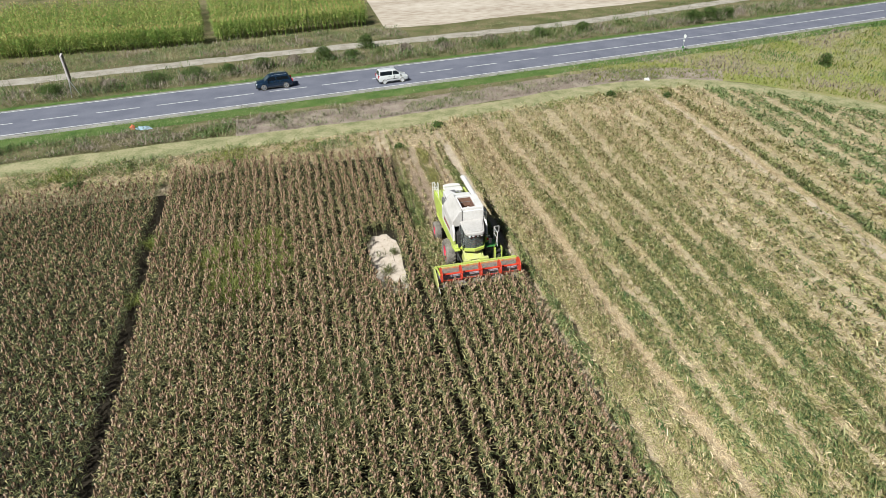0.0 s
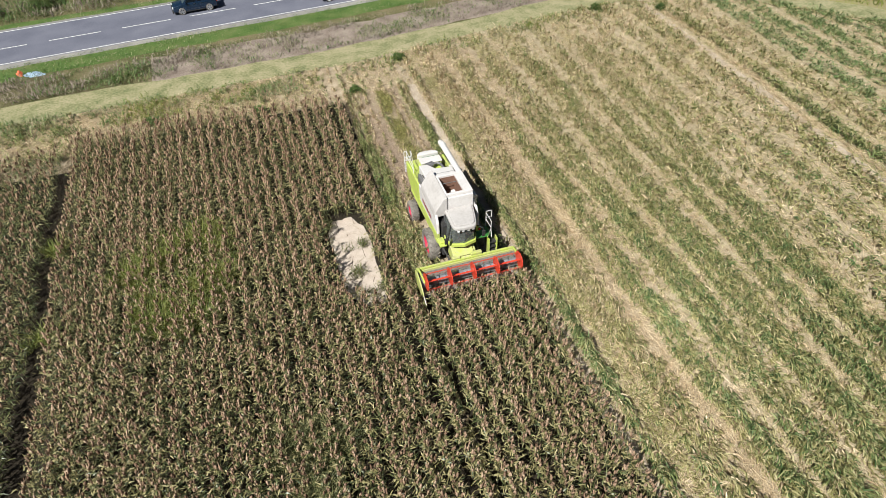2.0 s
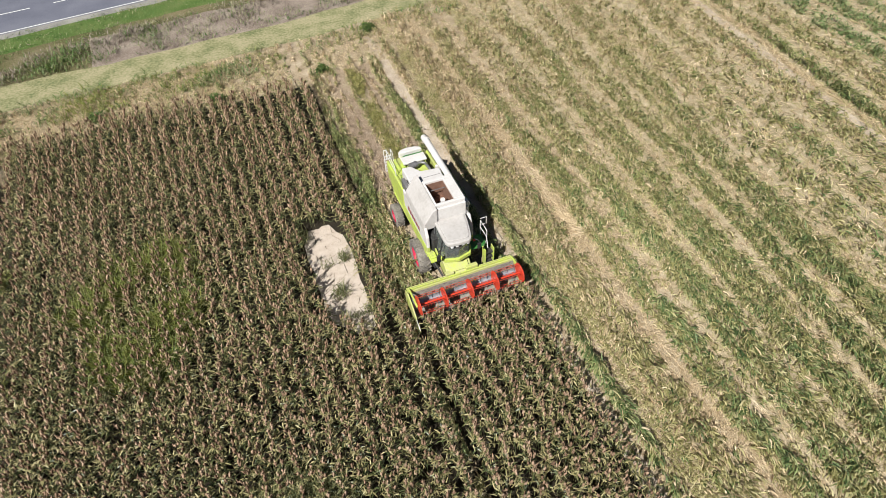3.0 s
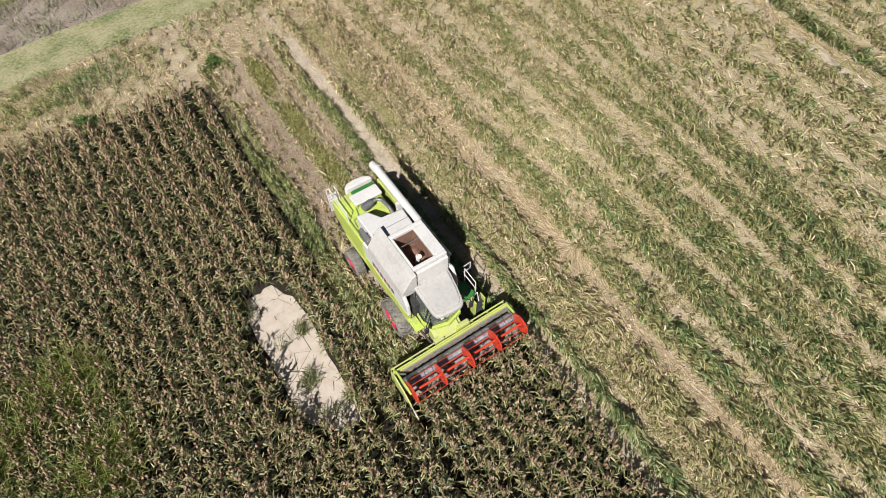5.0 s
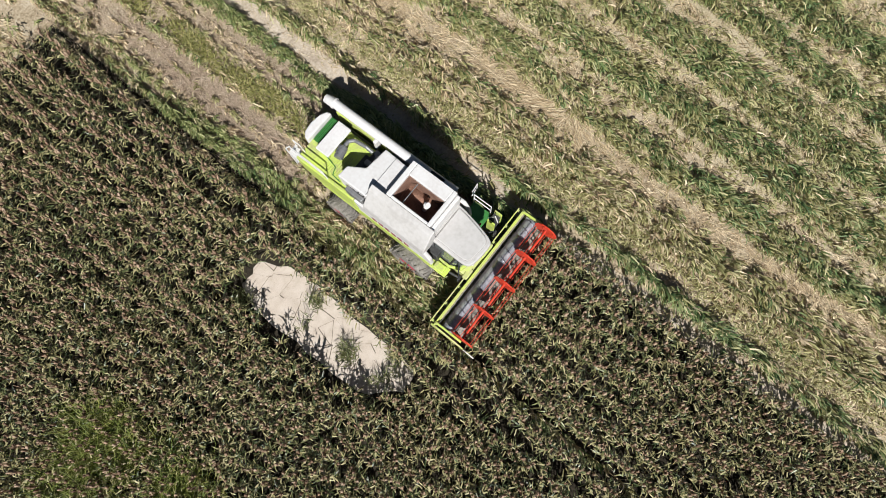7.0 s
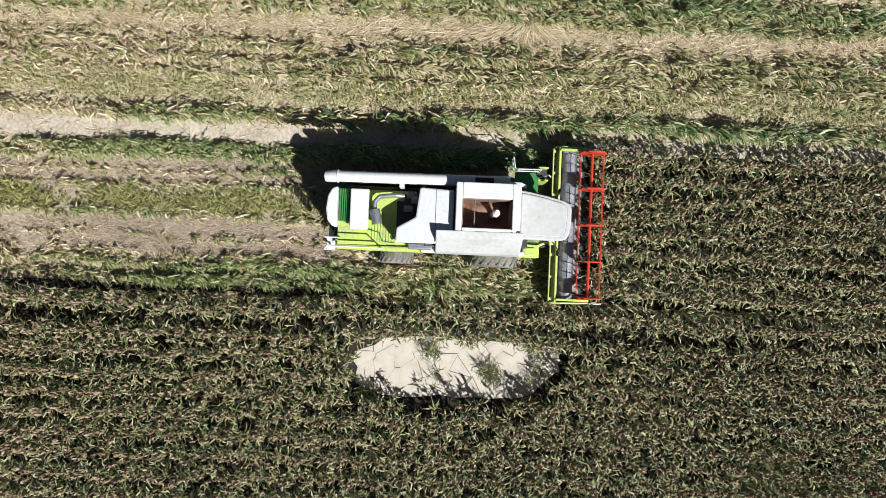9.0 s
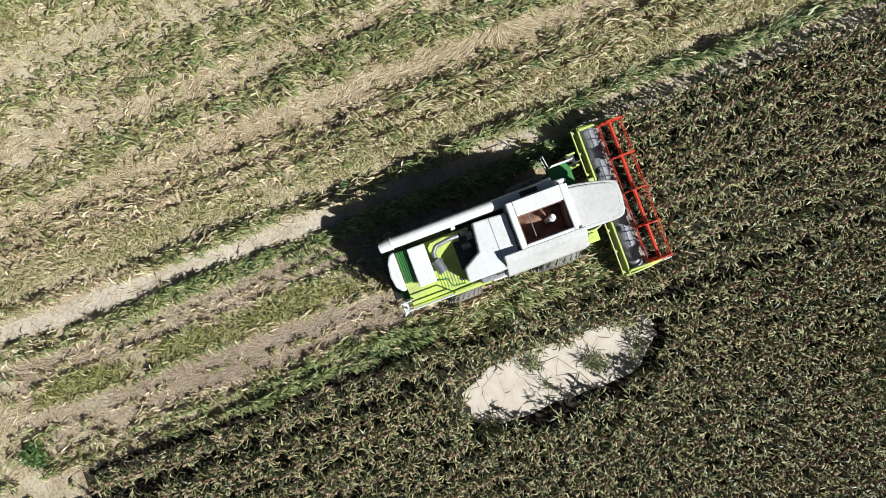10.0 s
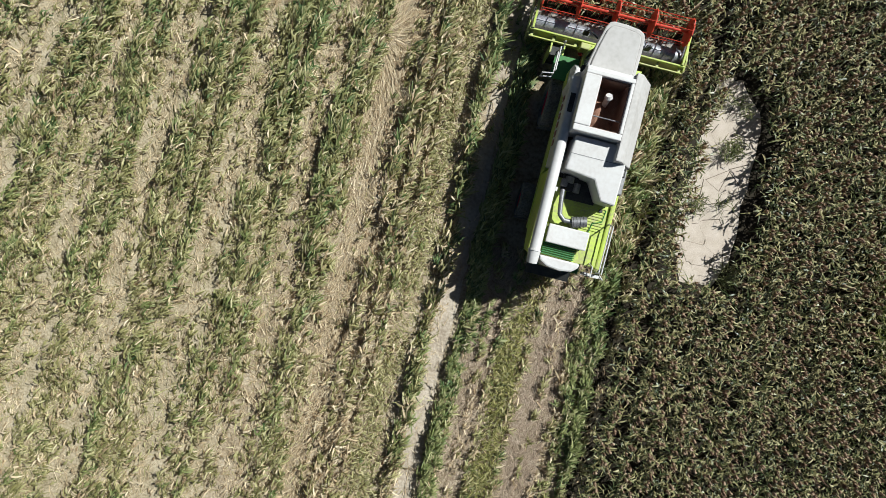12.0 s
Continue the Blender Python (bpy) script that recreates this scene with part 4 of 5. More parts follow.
def sorghum(g, x, y, h, lush=1.0, ripe=.72):
    """Sorghum plants at the places x, y, of height h: a stalk, drooping leaves and a full plume of seed."""
    n = len(x)
    a = np.stack([x, y, 0 * x], -1)
    lean = R.normal(0, .06, (n, 2))
    top = a + np.stack([lean[:, 0] * h, lean[:, 1] * h, h], -1)
    g.stalks(a, top, np.full(n, .011), 1)
    axis = np.stack([lean[:, 0] * 2.5 + R.normal(.05, .12, n), lean[:, 1] * 2.5 + R.normal(.04, .12, n), np.ones(n)], -1)
    axis /= np.linalg.norm(axis, axis=-1, keepdims=True)
    g.heads(top - axis * .05, axis, R.uniform(.22, .34, n), R.uniform(.05, .08, n), 2)
    for k in range(5):
        # upright side branches of the plume
        b = top + axis * R.uniform(-.12, .12, n)[:, None] + R.normal(0, .035, (n, 3))
        up = R.uniform(1.15, 1.55, n)
        g.leaves(b, R.uniform(0, 6.28, n), R.uniform(.15, .27, n), up, up - R.uniform(.0, .4, n), R.uniform(.05, .085, n), 1, np.where(R.random(n) < .92, 2, 3))
    face = R.normal(.35, .8, n)
    for k in range(3):
        # broad green leaves below the canopy
        lev = .33 + .15 * k + R.normal(0, .03, n)
        up = R.uniform(.6, 1.1, n)
        g.leaves(a + (top - a) * lev[:, None], face + (math.pi if k % 2 else 0) + R.normal(0, .6, n), R.uniform(.34, .56, n) * lush, up, up - R.uniform(1.0, 1.9, n),
                 R.uniform(.05, .08, n), 2, np.where(R.random(n) < .05 + .08 * k, 3, 0))
    for k in range(8):
        # ripening leaves that arch over and close the canopy
        b = a + (top - a) * R.uniform(.66, 1.0, n)[:, None]
        b[:, 0] += R.normal(0, .155, n)
        b[:, 1] += R.normal(0, .05, n)
        up = R.uniform(.1, .95, n)
        tone = field_noise(b[:, 0], b[:, 1], .45, 3)
        g.leaves(b, R.uniform(0, 6.28, n), R.uniform(.15, .29, n), up, up - R.uniform(.6, 1.5, n), R.uniform(.05, .08, n), 1 if k % 3 == 0 else 2, np.where(R.random(n) < ripe + .12 * tone, 3, 0))


# the rows fan out a little towards the field's end
def bend(x, y):
    return (.08 * np.clip((x - 13) / 10, 0, 1) - .06 * np.clip((-x - 1) / 16, 0, 1)) * y


ROW = .72


def crop_block(x0, x1, far, near, label, seed, pitch=.122, ripe=.78):
    """Rows of standing sorghum from y = near to y = far(x)."""
    g = Growth()
    for i in range(int((x1 - x0) / ROW) + 1):
        rx = x0 + i * ROW
        y1 = far(rx)
        n = int((y1 - near) / pitch)
        y = near + (np.arange(n) + R.uniform(-.45, .45, n)) * pitch
        # the row beside the clay patch steps aside
        x = rx + .24 * (abs(rx) < .1) * (y > -.6) * (y < 7.6) + bend(rx, y) + .06 * np.sin(y * .35 + rx) + R.normal(0, .12, n)
        keep = R.random(n) > .03
        # the clay patch stays bare
        inside = (x > -2.3 + .95 * np.maximum(0, (1.2 - y) / 1.6)) & (x < .06) & (y > -.5) & (y < 7.45)
        keep &= ~inside
        x, y = x[keep], y[keep]
        h = 1.17 + .07 * field_noise(x, y, .25, seed + 2) + R.normal(0, .06, len(x))
        sorghum(g, x, y, h, 1.0, ripe)
    return g.mesh("sorghum_crop", [M_leaf, M_stalk, M_head, M_ripe], label, "crop")


crop_block(-16.56, .1, lambda x: 22.4 - .045 * (x + 8) + .5 * math.sin(x * .5), -21, "standing ripe sorghum with brown heads in rows", 1)
crop_block(-31.06, -18.05, lambda x: 21.0 + .06 * (x + 18), -20.0, "standing half-ripe sorghum beyond a narrow lane", 4, .21, .38)
crop_block(1.0, 1.7, lambda x: 21.6, -21, "two thin rows of sorghum standing beside the cut", 2)
crop_block(2.05, 7.3, lambda x: -1.1, -21, "strip of standing sorghum in front of the reel", 3, .12)

# weeds that stand above the crop
M_tuft = mk("olive_tuft_leaf", [(.07, .085, .03), (.14, .15, .055), (.24, .235, .10)], .5, 40, .6, island=True, trans=.2, mix=.7)


def weed_patch(spots, n, label, lo=.6, hi=1.3, mat=None):
    g = Growth()
    for cx, cy, rad in spots:
        k = int(n * rad * rad)
        x, y = cx + R.normal(0, rad * .45, k), cy + R.normal(0, rad * .6, k)
        ok = field_noise(x, y, 1.4, cx) > -.25
        x, y = x[ok], y[ok]
        h = R.uniform(lo, hi, len(x))
        b = np.stack([x, y, h * .35], -1)
        az = R.uniform(0, 6.28, len(x))
        up = R.uniform(.9, 1.45, len(x))
        g.leaves(b, az, h * .75, up, up - R.uniform(.4, 1.5, len(x)), R.uniform(.022, .05, len(x)), 2, 0)
    return g.mesh("weeds", [mat or M_weed], label, "weeds")


weed_patch([(-9.3, 3.5, 1.5), (-9.9, 7.0, 1.2), (-12.8, 5.4, 1.4), (-10.1, 1.6, 1.2), (-11.8, 2.0, 1.3), (-8.9, 5.3, 1.2), (-9.0, 7.8, 1.0), (-11.4, 6.8, 1.2), (-17.2, 1.7, .7), (-17.6, 9, .5)], 1500, "yellow-green weeds growing through the crop", .9, 1.6)
weed_patch([(-8.6, 2.6, .5), (-9.4, .9, .6), (-8.3, 4.6, .45), (-10.6, 2.9, .5), (-12.2, 1.2, .5)], 900, "fresh green weeds among the crop", .7, 1.4, M_grass)
weed_patch([(-5.9, -7.6, 1.3), (-6.2, -12.0, 1.3), (-5.0, -10.5, 1.2), (-4.2, -8.2, 1.0)], 1300, "light green weeds growing through the crop", .8, 1.5, M_tuft)
weed_patch([(-.45, 4.5, .3), (-1.35, 4.0, .42), (-1.2, 2.3, .42), (-.9, .9, .6), (-.1, .6, .3), (-2.2, 6.9, .4)], 1100, "olive tufts of weeds on the clay patch", .25, .7, M_tuft)


# bands along the rows: x from, x to, straw, short dry growth
BANDS = [(7.3, 8.05, .35, .1), (8.05, 8.9, .8, .7), (8.9, 9.9, 1.3, 3.0), (9.9, 11.2, 2.0, 1.0), (11.2, 12.3, 4.4, .4), (12.3, 13.7, 1.2, 2.2), (13.7, 14.5, 1.8, .5), (14.5, 16.4, .9, 3.6),
         (16.4, 17.1, 1.8, .5), (17.1, 19.0, .9, 3.6), (19.0, 19.9, 1.7, .5), (19.9, 21.3, .9, 3.6), (21.3, 22.0, 1.6, .5), (22.0, 24.2, .9, 3.6), (24.2, 25.0, 2.0, .4)]
while BANDS[-1][1] < 62:
    a = BANDS[-1][1]
    BANDS.append((a, a + 2.1, .9, 3.8))
    BANDS.append((a + 2.1, a + 2.95, 1.6, .9))
# each stubble row: x, how thick it stands, share of green, height
LINES = [(8.38, 1.15, 0.54, 0.76), (8.6, 0.50, 0.36, 0.61), (9.45, 0.25, 0.05, 0.30), (9.95, .9, .05, .66), (10.45, 1.1, .05, .74), (11, 1.0, .05, .72), (11.5, 0.25, 0.05, 0.40), (12.55, 0.60, 0.20, 0.56), (13.1, 0.99, 0.46, 0.67), (13.5, 0.49, 0.32, 0.56),
         (14.15, 0.22, 0.05, 0.28), (14.85, 0.88, 0.42, 0.67), (15.55, 1.03, 0.46, 0.70), (16.1, 0.49, 0.32, 0.56), (16.75, 0.22, 0.05, 0.28), (17.4, 0.78, 0.39, 0.65), (18.1, 1.03, 0.46, 0.70), (18.7, 0.74, 0.39, 0.65), (19.45, 0.22, 0.05, 0.28), (20.2, 0.69, 0.39, 0.62), (20.9, 0.99, 0.46, 0.70),
         (21.65, 0.22, 0.21, 0.28), (22.35, 0.78, 0.39, 0.65), (23.05, 0.99, 0.46, 0.70), (23.75, 0.60, 0.32, 0.56), (24.6, 0.22, 0.21, 0.28)]
BACK = [(2.1, 1.1, 1.5, .6), (2.6, .9, 1.3, .55), (2.95, .4, .4, .45), (3.55, .35, .1, .4), (4.4, .5, .5, .45), (5.5, .5, .3, .45), (6.1, .35, .1, .4), (6.8, 1.2, 1.7, .6), (7.15, 1.1, 1.9, .62)]
FAR_LINES = []
for i in range(36):
    x = 25.0 + 2.95 * (i // 3) + (.35, 1.05, 1.75)[i % 3]
    if abs(x - 34.2) < .1:
        continue
    if abs(x - 34.9) < .1:
        # one lush row stands beside the pale furrow
        FAR_LINES.append((x, 2.0, 1.6, .9))
        continue
    FAR_LINES.append((x, (.85, 1.1, .9)[i % 3] * (.85 + .3 * (i * 7 % 5) / 4), .32 if x < 40 else 6, .6))


def tufts(name, lines, y0, y1, per, m, big, label, limit=None, fresh=None):
    """Leafy stubble standing in rows: short stiff stubs and leaves that hang over from them."""
    g = Growth()
    for rx, thick, green, high in lines:
        n = int((y1 - y0) * per * max(thick, .05) * (1.22 if 12.3 < rx < 25 and y1 < 30 else 1))
        y = R.uniform(y0, y1, n)
        f = field_noise(rx + 0 * y, y, .5, rx % 5)
        hill = field_noise(rx + 0 * y, y, 2.6, rx % 7)
        ok = R.random(n) < (.72 + .2 * f + .2 * hill) * (np.clip(1.1 - np.where(y < 1, .03, .02) * (y - 1), .55, 1.3) if rx < 25 else 1.1)
        x = rx + bend(rx, y) + .1 * np.sin(y * .21 + rx) + .05 * np.sin(y * .8 + 2 * rx) + R.normal(0, .07 * big ** .5, n)
        if limit:
            ok &= limit(x, y)
        x, y, f, hill = x[ok], y[ok], f[ok], hill[ok]
        tall = np.clip(high * (1 + .25 * f + .3 * hill) + R.normal(0, .08, len(y)), .2, 1.1) * np.where(y < 10, 1.16, 1)
        # the field grows drier towards its end
        kind = np.where(R.random(len(y)) < green * np.clip(1.12 - .036 * (y + 4), .2, 1.1) + .22 * f, 0, np.where(R.random(len(y)) < (.5 if rx < 12.3 else .2) + .012 * np.clip(y, 0, 25), 2, 1))
        kind = np.where((kind == 0) & (R.random(len(y)) < np.clip(.25 + y / 22 + .3 * f, .08, .9)), 3, kind)
        if rx > 12.3:
            # green plants keep to the row, dry ones fill the ground beside it
            x = x + np.where((kind == 1) | (kind == 2), R.normal(0, 1, len(x)) * np.where((y > 12) | (rx > 25), .32, .11), 0)
        lay = -2.0 + .5 * field_noise(x, y, .9, 9)
        x, y, tall, kind, lay = (np.repeat(q, m) for q in (x, y, tall, kind, lay))
        n = len(x)
        rise = R.uniform(0, .75, n) * tall
        x, y = x + (R.normal(0, .05, n) - .1 * rise) * big, y + R.normal(0, .06, n) * big
        az = np.where(R.random(n) < .8, lay + R.normal(0, .45, n), R.uniform(1.2, 5.2, n))
        up = R.uniform(.4, 1.45, n)
        stub = (kind == 2) & (R.random(n) < .6)
        up = np.where(stub, R.uniform(1.0, 1.55, n), up)
        bow = np.where(stub, R.uniform(0, .4, n), R.uniform(.6, 2.0, n))
        g.leaves(np.stack([x, y, rise * np.where(stub, .2, 1)], -1), az, R.uniform(.2, .42, n) * (.45 + .8 * tall) * big ** .4, up, up - bow, np.where(stub, .028, R.uniform(.05, .085, n)) * big ** .8, 2, kind)
    return g.mesh(name, [fresh or M_stub, M_olive, M_straw, fresh or M_stubd], label, "stubble")


def litter(name, bands, y0, y1, dens, big, seg, label, limit=None, straw_mat=None):
    """Straw lying on the ground and short dry growth, in bands along the rows."""
    g = Growth()
    for x0, x1, straw, olive in bands:
        for kind, amount in ((1, straw), (2, olive)):
            x, y = scatter(x0, x1, y0, y1, dens * amount)
            x = x + bend(x0, y) + .16 * np.sin(y * .22 + x0) + .1 * np.sin(y * .61 + 2 * x0)
            ok = R.random(len(x)) < .75 + .5 * field_noise(x, y * .45, .55, x0 % 3 + kind)
            if limit:
                ok &= limit(x, y)
            x, y = x[ok], y[ok]
            n = len(x)
            if kind == 1:
                b = np.stack([x, y, R.uniform(.01, .12, n)], -1)
                up = R.normal(.16, .24, n)
                az = -1.57 + .55 * field_noise(x, y, .7, 6) + R.vonmises(0, 2.5, n)
                g.leaves(b, az, R.uniform(.18, .5, n) * big, up, -np.abs(up) * .8, R.uniform(.014, .034, n) * big, 1, 0)
            else:
                b = np.stack([x, y, R.uniform(.0, .04, n)], -1)
                up = R.uniform(.1, .8, n)
                g.leaves(b, R.uniform(0, 6.28, n), R.uniform(.15, .33, n) * big, up, up - R.uniform(.3, 1.1, n), R.uniform(.028, .055, n) * big, seg, np.where(R.random(n) < .25, 0, 1))
    return g.mesh(name, [straw_mat or M_straw, M_olive], label, "straw")


def field_edge(x, y):
    """True inside the harvested field."""
    top = np.interp(x, [-80, -34, -4, 8, 22, 33, 41, 48, 56, 64], [23 + HEAD, 31 + HEAD, 32.8 + HEAD, 33.9 + HEAD, 36.7 + HEAD, 38.3 + HEAD, 37.4 + HEAD, 33.2 + HEAD, 23.3 + HEAD, 10 + HEAD])
    return y < top


tufts("stubble", LINES, -21, 26, 26, 7, 1.12, "cut sorghum stubble standing in leafy rows", field_edge)
tufts("stubble", LINES, 26, 36, 8, 8, 1.5, "cut sorghum stubble rows near the field end", field_edge)
tufts("stubble", [q for q in FAR_LINES if q[0] < 40], -20, 36, 8, 6, 1.6, "olive and tan rows of far stubble", field_edge)
tufts("stubble", [q for q in FAR_LINES if q[0] >= 40], -20, 36, 7, 6, 1.75, "fresh green regrowth in far stubble rows", field_edge, M_fresh)
tufts("stubble", [(7.75, .2, .6, .4)], -21, 4, 12, 9, .9, "thin leafy stubble along the cut edge")
tufts("stubble", [(1.5, .8, .15, .6)], -20, 22, 14, 10, 1.0, "dry olive growth between the thin crop rows")
tufts("stubble", BACK, 7.7, 23.5, 26, 11, 1.0, "fresh stubble rows behind the harvester")
tufts("stubble", [(1.95, 1.0, .4, .7), (2.35, 1.0, .5, .65), (2.8, .8, .4, .6), (3.3, .6, .4, .5)] + BACK[7:], -.2, 7.7, 24, 11, 1.0, "leafy stubble rows beside the harvester")
litter("straw_litter", [b for b in BANDS if b[0] < 25], -21, 26, 44, 1.15, 1, "pale straw and short dry growth between the stubble rows", field_edge)
litter("straw_litter", [b for b in BANDS if b[0] < 25], 26, 36, 30, 1.5, 1, "straw and dry growth near the field end", field_edge)
litter("straw_litter", [b for b in BANDS if b[0] >= 25], -20, 36, 11, 2.1, 1, "straw between the far stubble rows", field_edge)
litter("chaff", [(2.9, 4.3, 2.6, .1), (5.5, 6.6, 2.8, .1), (4.2, 5.6, .5, .3), (1.7, 2.9, .5, .2)], 7.9, 23.5, 190, .8, 1, "brown chaff combed into windrows behind the harvester", None, M_chaff)


def low_strip(x0, x1, y0, y1, dens, mat, label):
    """A strip of low dense growth along the rows."""
    g = Growth()
    x, y = scatter(x0, x1, y0, y1, dens)
    ok = R.random(len(x)) < .7 + .5 * field_noise(x, y, 1.1, 4) - 1.2 * np.abs(x - (x0 + x1) / 2) / (x1 - x0)
    x, y = x[ok], y[ok]
    n = len(x)
    up = R.uniform(.3, 1.2, n)
    g.leaves(np.stack([x, y, R.uniform(0, .3, n)], -1), R.uniform(0, 6.28, n), R.uniform(.12, .3, n), up, up - R.uniform(.6, 1.8, n), R.uniform(.03, .06, n), 2, 0)
    g.mesh("weeds", [mat], label, "weeds")


M_mat = mk("yellow_olive_leaf", [(.10, .105, .028), (.19, .185, .05), (.30, .275, .09), (.40, .35, .15)], .5, 40, .55, island=True, trans=.2, mix=.7)
low_strip(4.35, 5.5, 8.0, 23, 620, M_mat, "low yellow-green weeds between the chaff windrows")
litter("straw_litter", [(34.05, 34.5, 7, .1)], -20, 31, 34, 1.5, 1, "pale straw in a single bare furrow", field_edge)
low_strip(8.8, 9.95, -21, 24, 260, M_olive, "lodged olive growth beside the wheel track")
headland = lambda x, y: field_edge(x, y) & (y > np.where(x < -18, 20.8, np.where(x < 1.8, 22.6, 23.4)))
litter("straw_litter", [(-33, -18, 1.2, 2.0), (-18, 2, 2.8, 1.3), (2, 8, 1.4, 1.1)], 19.5, 29.5, 34, 1.5, 1, "trampled straw on the headland", headland)
tufts("headland_weeds", [(x, 1.3, 3, .7) for x in np.arange(-33, -17, .8)] + [(x, .8, 2.5, .6) for x in np.arange(-17, 8, .8)], 19.5, 29.5, 5, 8, 1.3, "green weeds and stubble on the headland", headland)

# matted straw fan in the stubble
g = Growth()
x, y = R.normal(12.2, .75, 2600), R.normal(2.4, 1.9, 2600)
g.leaves(np.stack([x, y, R.uniform(.02, .12, 2600)], -1), np.arctan2(y - 1.2, x - 12.6) + R.normal(0, .4, 2600), R.uniform(.3, .8, 2600), R.normal(.05, .12, 2600), np.full(2600, -.1), R.uniform(.012, .03, 2600), 2, 0)
g.mesh("straw_mat", [M_straw], "matted fan of pale lodged straw in the stubble", "straw")


def border(name, line, lo, hi, s0, s1, dens, size, mats, weights, label, clump=0.5, up0=.8, wid=.05, seg=2):
    """Grass and weeds along a line, between two offsets to its left."""
    g = Growth()
    n = int((s1 - s0) * (hi - lo) * dens)
    s, o = R.uniform(s0, s1, n), R.uniform(lo, hi, n)
    cum = np.concatenate([[0], np.cumsum([math.hypot(b[0] - a[0], b[1] - a[1]) for a, b in zip(line, line[1:])])])
    px, py = np.array([p[0] for p in line]), np.array([p[1] for p in line])
    x, y = np.interp(s, cum, px), np.interp(s, cum, py)
    x2, y2 = np.interp(s + .5, cum, px), np.interp(s + .5, cum, py)
    d = np.hypot(x2 - x, y2 - y) + 1e-6
    x, y = x - (y2 - y) / d * o, y + (x2 - x) / d * o
    f = field_noise(x, y, .8, lo)
    ok = R.random(n) < 1 - clump + clump * (f + .6)
    x, y, f = x[ok], y[ok], f[ok]
    n = len(x)
    h = size * R.uniform(.6, 1.15, n) * np.clip(.85 + .35 * f + .45 * field_noise(x, y, 2.1, lo + 3), .25, 1.9)
    up = R.uniform(up0, 1.5, n)
    pick = .5 + .55 * field_noise(x, y, .42, 3 + lo) + .7 * (R.random(n) - .5)
    slot = np.searchsorted(np.cumsum(weights), np.clip(pick, 0, .999))
    rise = R.uniform(0, .7, n)
    g.leaves(np.stack([x, y, h * rise], -1), R.uniform(0, 6.28, n), h * (.75 - .45 * rise), up, up - R.uniform(.2, 1.4, n), wid * R.uniform(.6, 1.4, n), seg, slot)
    return g.mesh(name, mats, label, "vegetation")


at_x = lambda line, x: next(s * .5 for s in range(int(length(line) * 2)) if along(line, s * .5)[0] > x)
W = [M_drywd, M_grass, M_paleg, M_bush]
border("mown_grass", MOWN, -1.8, 2.0, at_x(MOWN, -40), length(MOWN) - 12, 14, .1, [M_paleg], [1], "short pale mown grass", .2, .3, .03)
border("ditch_weeds", MOWN, 1.9, 7.6, at_x(MOWN, -12), at_x(MOWN, 40), 46, .6, W, [.55, .1, .32, .03], "brown dry weeds and grass in the roadside ditch", .75, .6, .07)
border("ditch_weeds", MOWN, 1.9, 6.4, at_x(MOWN, -42), at_x(MOWN, -8), 60, .75, W, [.46, .24, .12, .18], "brown and green weeds in the roadside ditch", .7, .6, .07)
border("headland_weeds", MOWN, -5.5, -1.7, at_x(MOWN, -40), at_x(MOWN, -2), 70, .7, [M_weed, M_grass, M_paleg], [.35, .4, .25], "green weeds between the crop and the mown strip", .75, .6, .06)
border("headland_weeds", MOWN, -4.2, -1.7, at_x(MOWN, -2), at_x(MOWN, 42), 40, .5, [M_weed, M_grass, M_paleg], [.35, .2, .45], "low yellow-green weeds beside the mown strip", .8, .6, .06)
border("verge_grass", ROAD, -7.6, -4.6, at_x(ROAD, -45), at_x(ROAD, 90), 32, .32, [M_grass, M_paleg], [.8, .2], "green grass along the road edge", .2, .6, .06)
border("verge_grass", ROAD, 5.5, 7.4, at_x(ROAD, -55), at_x(ROAD, 110), 28, .32, [M_grass, M_paleg], [.85, .15], "green grass along the road edge", .2, .6, .045)
border("verge_grass", ROAD, -9.6, -7.2, at_x(ROAD, -45), at_x(ROAD, -12), 24, .4, [M_grass, M_paleg, M_drywd], [.7, .1, .2], "green grass spreading into the ditch", .5, .6, .06)
border("hedge_weeds", ROAD, 7.0, 14.2, at_x(ROAD, -60), at_x(ROAD, 110), 27, 1.35, W, [.40, .20, .14, .26], "tall mixed weeds between road and gravel track", .6, .8, .075)
border("track_weeds", TRACK, 1.5, 10.5, at_x(TRACK, -60), at_x(TRACK, 12), 26, .9, [M_drywd, M_grass, M_paleg], [.4, .3, .3], "dry grass between track and corn", .4, .8, .07)
border("track_weeds", TRACK, 1.6, 6.0, at_x(TRACK, 12), at_x(TRACK, 100), 12, .5, [M_grass, M_paleg], [.6, .4], "low grass beside the gravel track", .5, .7, .07)

# rough meadow at the field's far corner
g = Growth()
x, y = scatter(30, 105, 8, 60, 12)
edge = np.interp(x, [22, 33, 41, 48, 56, 64, 80], [40.6, 42.2, 41.8, 38.6, 29.5, 17, -8]) + HEAD
rd = np.interp(x, [p[0] for p in ROAD], [p[1] for p in ROAD]) - 6.2
ok = (y > edge) & (y < rd)
x, y = x[ok], y[ok]
n = len(x)
f = field_noise(x, y, .16, 2) + .35 * field_noise(x, y, .7, 5)
h = R.uniform(.25, .6, n) * (1 + .4 * field_noise(x, y, .5, 1))
up = R.uniform(.7, 1.5, n)
near_edge = y - np.interp(x, [22, 33, 41, 48, 56, 64, 80], [40.6, 42.2, 41.8, 38.6, 29.5, 17, -8]) - HEAD
slot = np.where(near_edge + 3.5 * f < 7, 1, np.where(f > .05, 0, np.where(f > -.2, 2, np.where(f > -.5, 1, 3))))
slot = np.where(R.random(n) < .2, R.integers(0, 4, n), slot)
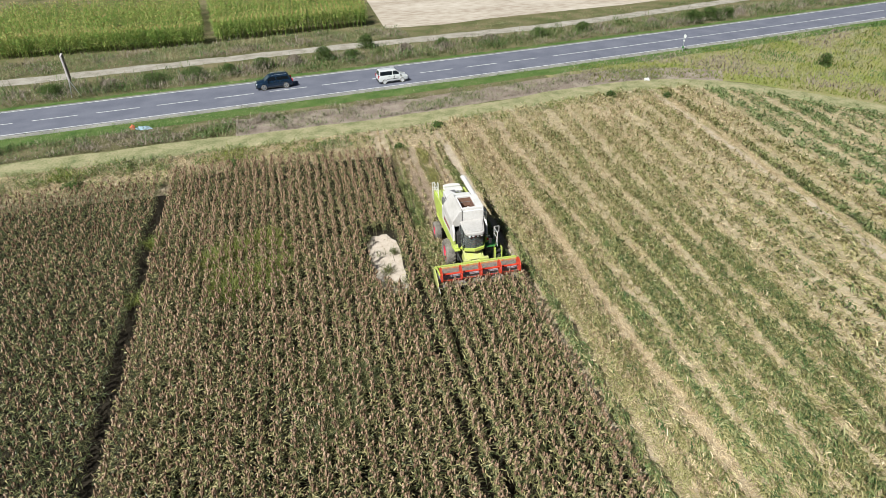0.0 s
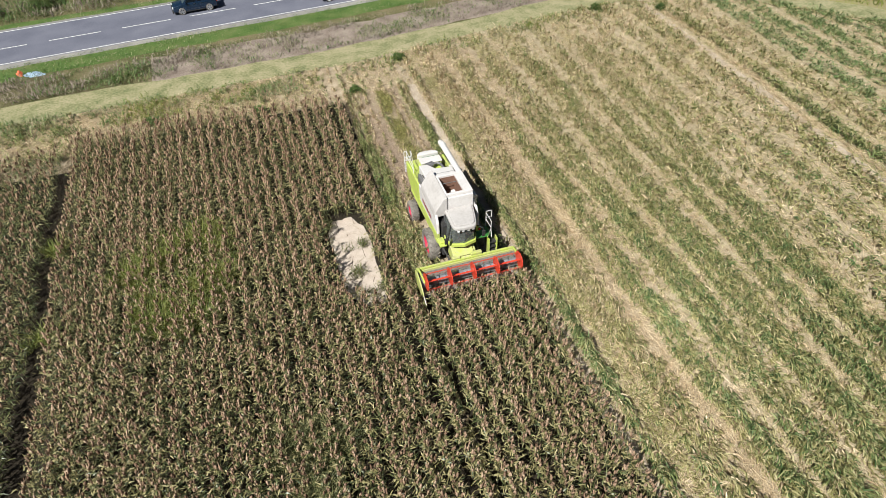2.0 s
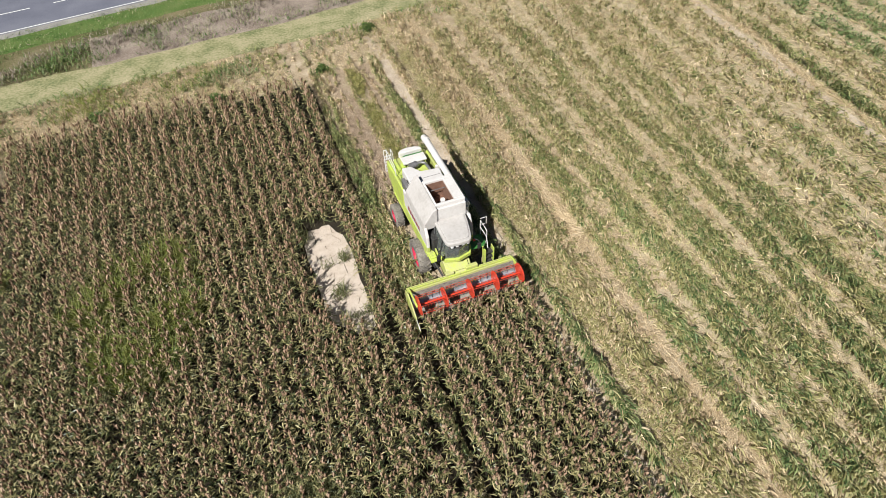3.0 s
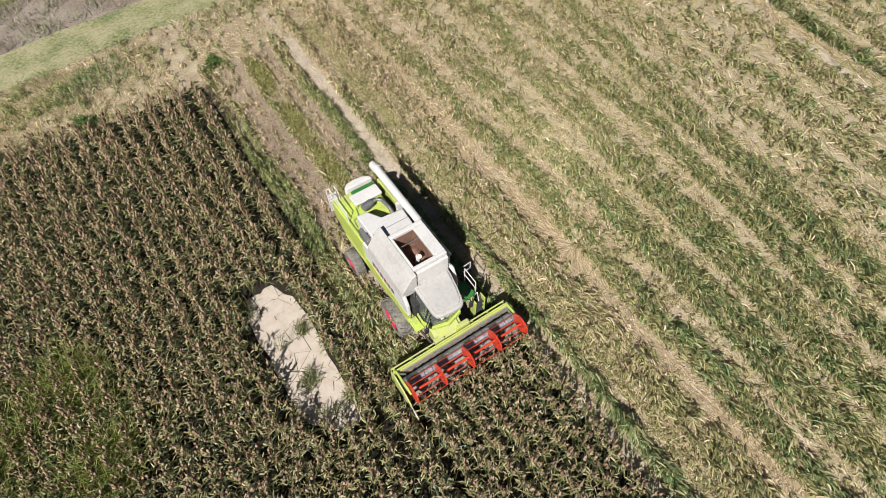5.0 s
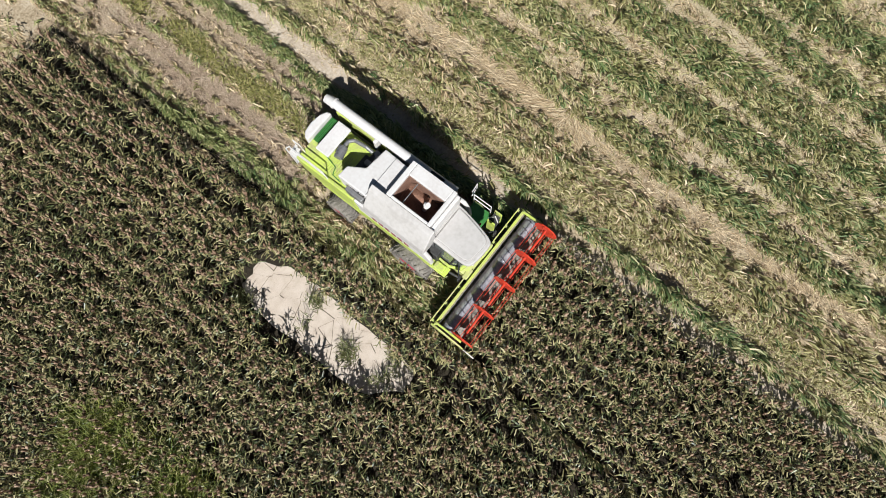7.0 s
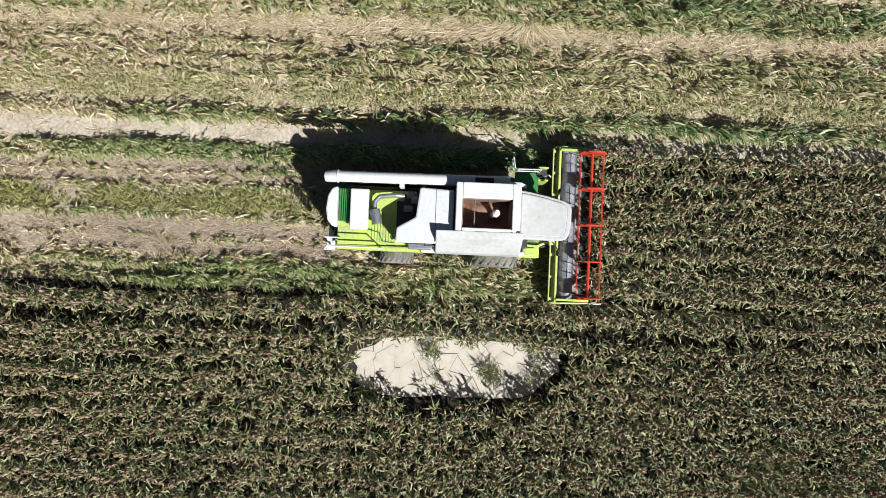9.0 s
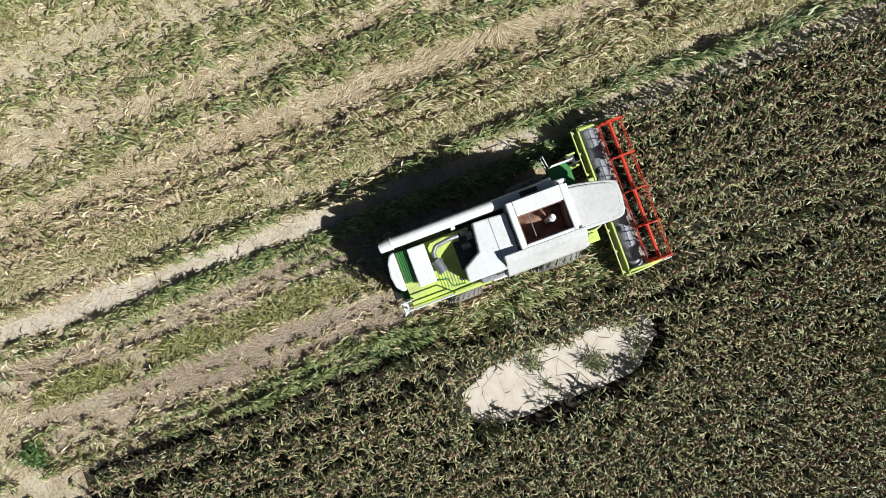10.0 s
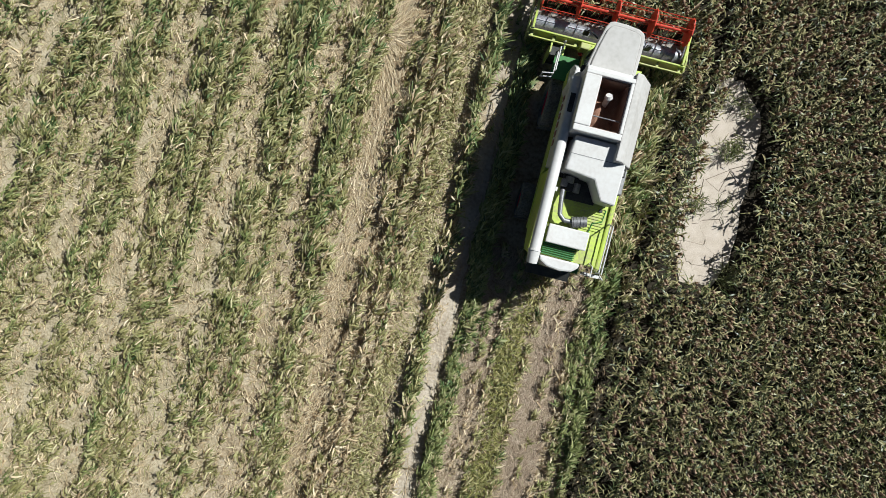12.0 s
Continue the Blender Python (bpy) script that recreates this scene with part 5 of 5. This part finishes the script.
g.leaves(np.stack([x, y, 0 * x], -1), R.uniform(0, 6.28, n), h, up, up - R.uniform(.2, 1.5, n), R.uniform(.08, .15, n), 2, slot)
g.mesh("meadow", [M_drywd, M_weed, M_paleg, M_grass], "rough meadow of dry and yellow-green weeds", "meadow")

# corn field
g = Growth()
front = lambda x: np.interp(x, [-90, -20.5, -20.4, 6], [80.9, 80.9, 81.9, 86.9]) + FAR
x, y = scatter(-88, 6.5, 74, 110, 1.9)
x2, y2 = scatter(-75, 6.2, 74, 90, 5)
x, y = np.concatenate([x, x2]), np.concatenate([y, y2])
x = np.round(x / .75) * .75 + R.normal(0, .07, len(x))
lane = np.abs(x + 20.6 + .145 * (y - 83.4 - FAR)) < .75
ok = (y > front(x)) & ~lane & ((len(x) - len(x2) > np.arange(len(x))) | (y < front(x) + 3.5)) & (x > -88 + (y - 78) * .1)
x, y = x[ok], y[ok]
n = len(x)
h = R.normal(3.1, .16, n) + .15 * field_noise(x, y, .2)
a = np.stack([x, y, 0 * x], -1)
top = a + np.stack([R.normal(0, .05, n), R.normal(0, .05, n), h], -1)
g.stalks(a, top, np.full(n, .02), 0)
for k in range(5):
    lev = .28 + .64 * k / 4
    az = R.uniform(0, 6.28, n)
    up = R.uniform(.8, 1.25, n)
    g.leaves(a + (top - a) * lev, az, R.uniform(.8, 1.15, n), up, up - R.uniform(1.4, 2.2, n), R.uniform(.11, .18, n), 2, 0)
for k in range(2):
    g.leaves(top - np.array([0, 0, .05]), R.uniform(0, 6.28, n), R.uniform(.25, .42, n), R.uniform(.9, 1.5, n), R.uniform(.5, 1.2, n), np.full(n, .11), 1, 1)
g.mesh("corn_field", [M_corn, M_tassel], "tall green corn field with tan tassels", "corn")


def bush(x, y, r, h, mats, label):
    """A loose shrub of twigs and small leaves."""
    g = Growth()
    n = int(800 * r * h)
    th, u, k = R.uniform(0, 6.28, n), R.random(n), R.random(n) ** .5
    rad = r * k * (1 - .45 * u) * (1 + .3 * np.sin(th * 3 + x))
    base = np.stack([x + rad * np.cos(th), y + rad * np.sin(th), .1 + h * u * (1 - .25 * k)], -1)
    g.leaves(base, R.uniform(0, 6.28, n), R.uniform(.12, .3, n), R.uniform(-.2, 1.2, n), R.uniform(-.9, .3, n), R.uniform(.05, .12, n), 2, 0)
    m = 14
    t2 = R.uniform(0, 6.28, m)
    tip = np.stack([x + r * .6 * np.cos(t2), y + r * .6 * np.sin(t2), h * R.uniform(.5, .95, m)], -1)
    g.stalks(np.stack([np.full(m, x), np.full(m, y), np.full(m, -.03)], -1), tip, np.full(m, .025), 1)
    ob = tagged(g.mesh("bush", mats, label, "bush"), group="shrubs and clumps in the grass")
    del ob["kind"]
    return ob


for x, y, r, h, mt in ((4.4, 71.4, 1.1, 1.9, M_bush), (-2.6, 66.3, 1.3, 1.7, M_bush), (-20.5, 62.0, 1.4, 1.3, M_bush), (-26, 60.8, 1.8, 1.2, M_bush), (-31, 60.0, 1.3, 1.1, M_drywd), (-16, 62.6, 1.1, 1.2, M_bush),
                       (62, 71.5, 1.4, 1.9, M_bush), (66, 72.5, 1.7, 2.0, M_bush), (70, 73.5, 1.3, 1.6, M_bush), (54, 71.3, 1.1, 1.2, M_drywd), (10, 67.2, 1.1, 1.1, M_drywd),
                       (-38, 59.2, 1.5, 1.2, M_bush), (-11.5, 64.2, 1.4, 1.3, M_bush), (-7, 65.4, 1.0, 1.1, M_drywd), (1.5, 65.2, 1.3, 1.2, M_bush), (16, 68.0, 1.2, 1.3, M_bush), (24, 68.6, 1.5, 1.2, M_drywd), (33, 70.4, 1.2, 1.2, M_bush), (41, 71.0, 1.4, 1.4, M_bush)):
    bush(x, y + FAR, r * 1.35, h * 1.15, [mt, M_bark], "leafy green shrub by the roadside" if mt is M_bush else "brown dry shrub by the roadside")
bush(63.8, 40.8 + HEAD, 1.0, 1.7, [M_bush, M_bark], "lone green shrub in the meadow")
for x, y, r in ((-4.9, 26.4, .8), (8.0, 32.2, .7), (30.4, 36.6, .8), (36.5, 34.2, .6), (-13, 27.6, .7), (-27, 26.2, 1.0), (3.0, 27.3, .6)):
    bush(x, y + HEAD + .3, r, .6, [M_bush, M_bark], "low dark green weed clump on the headland")
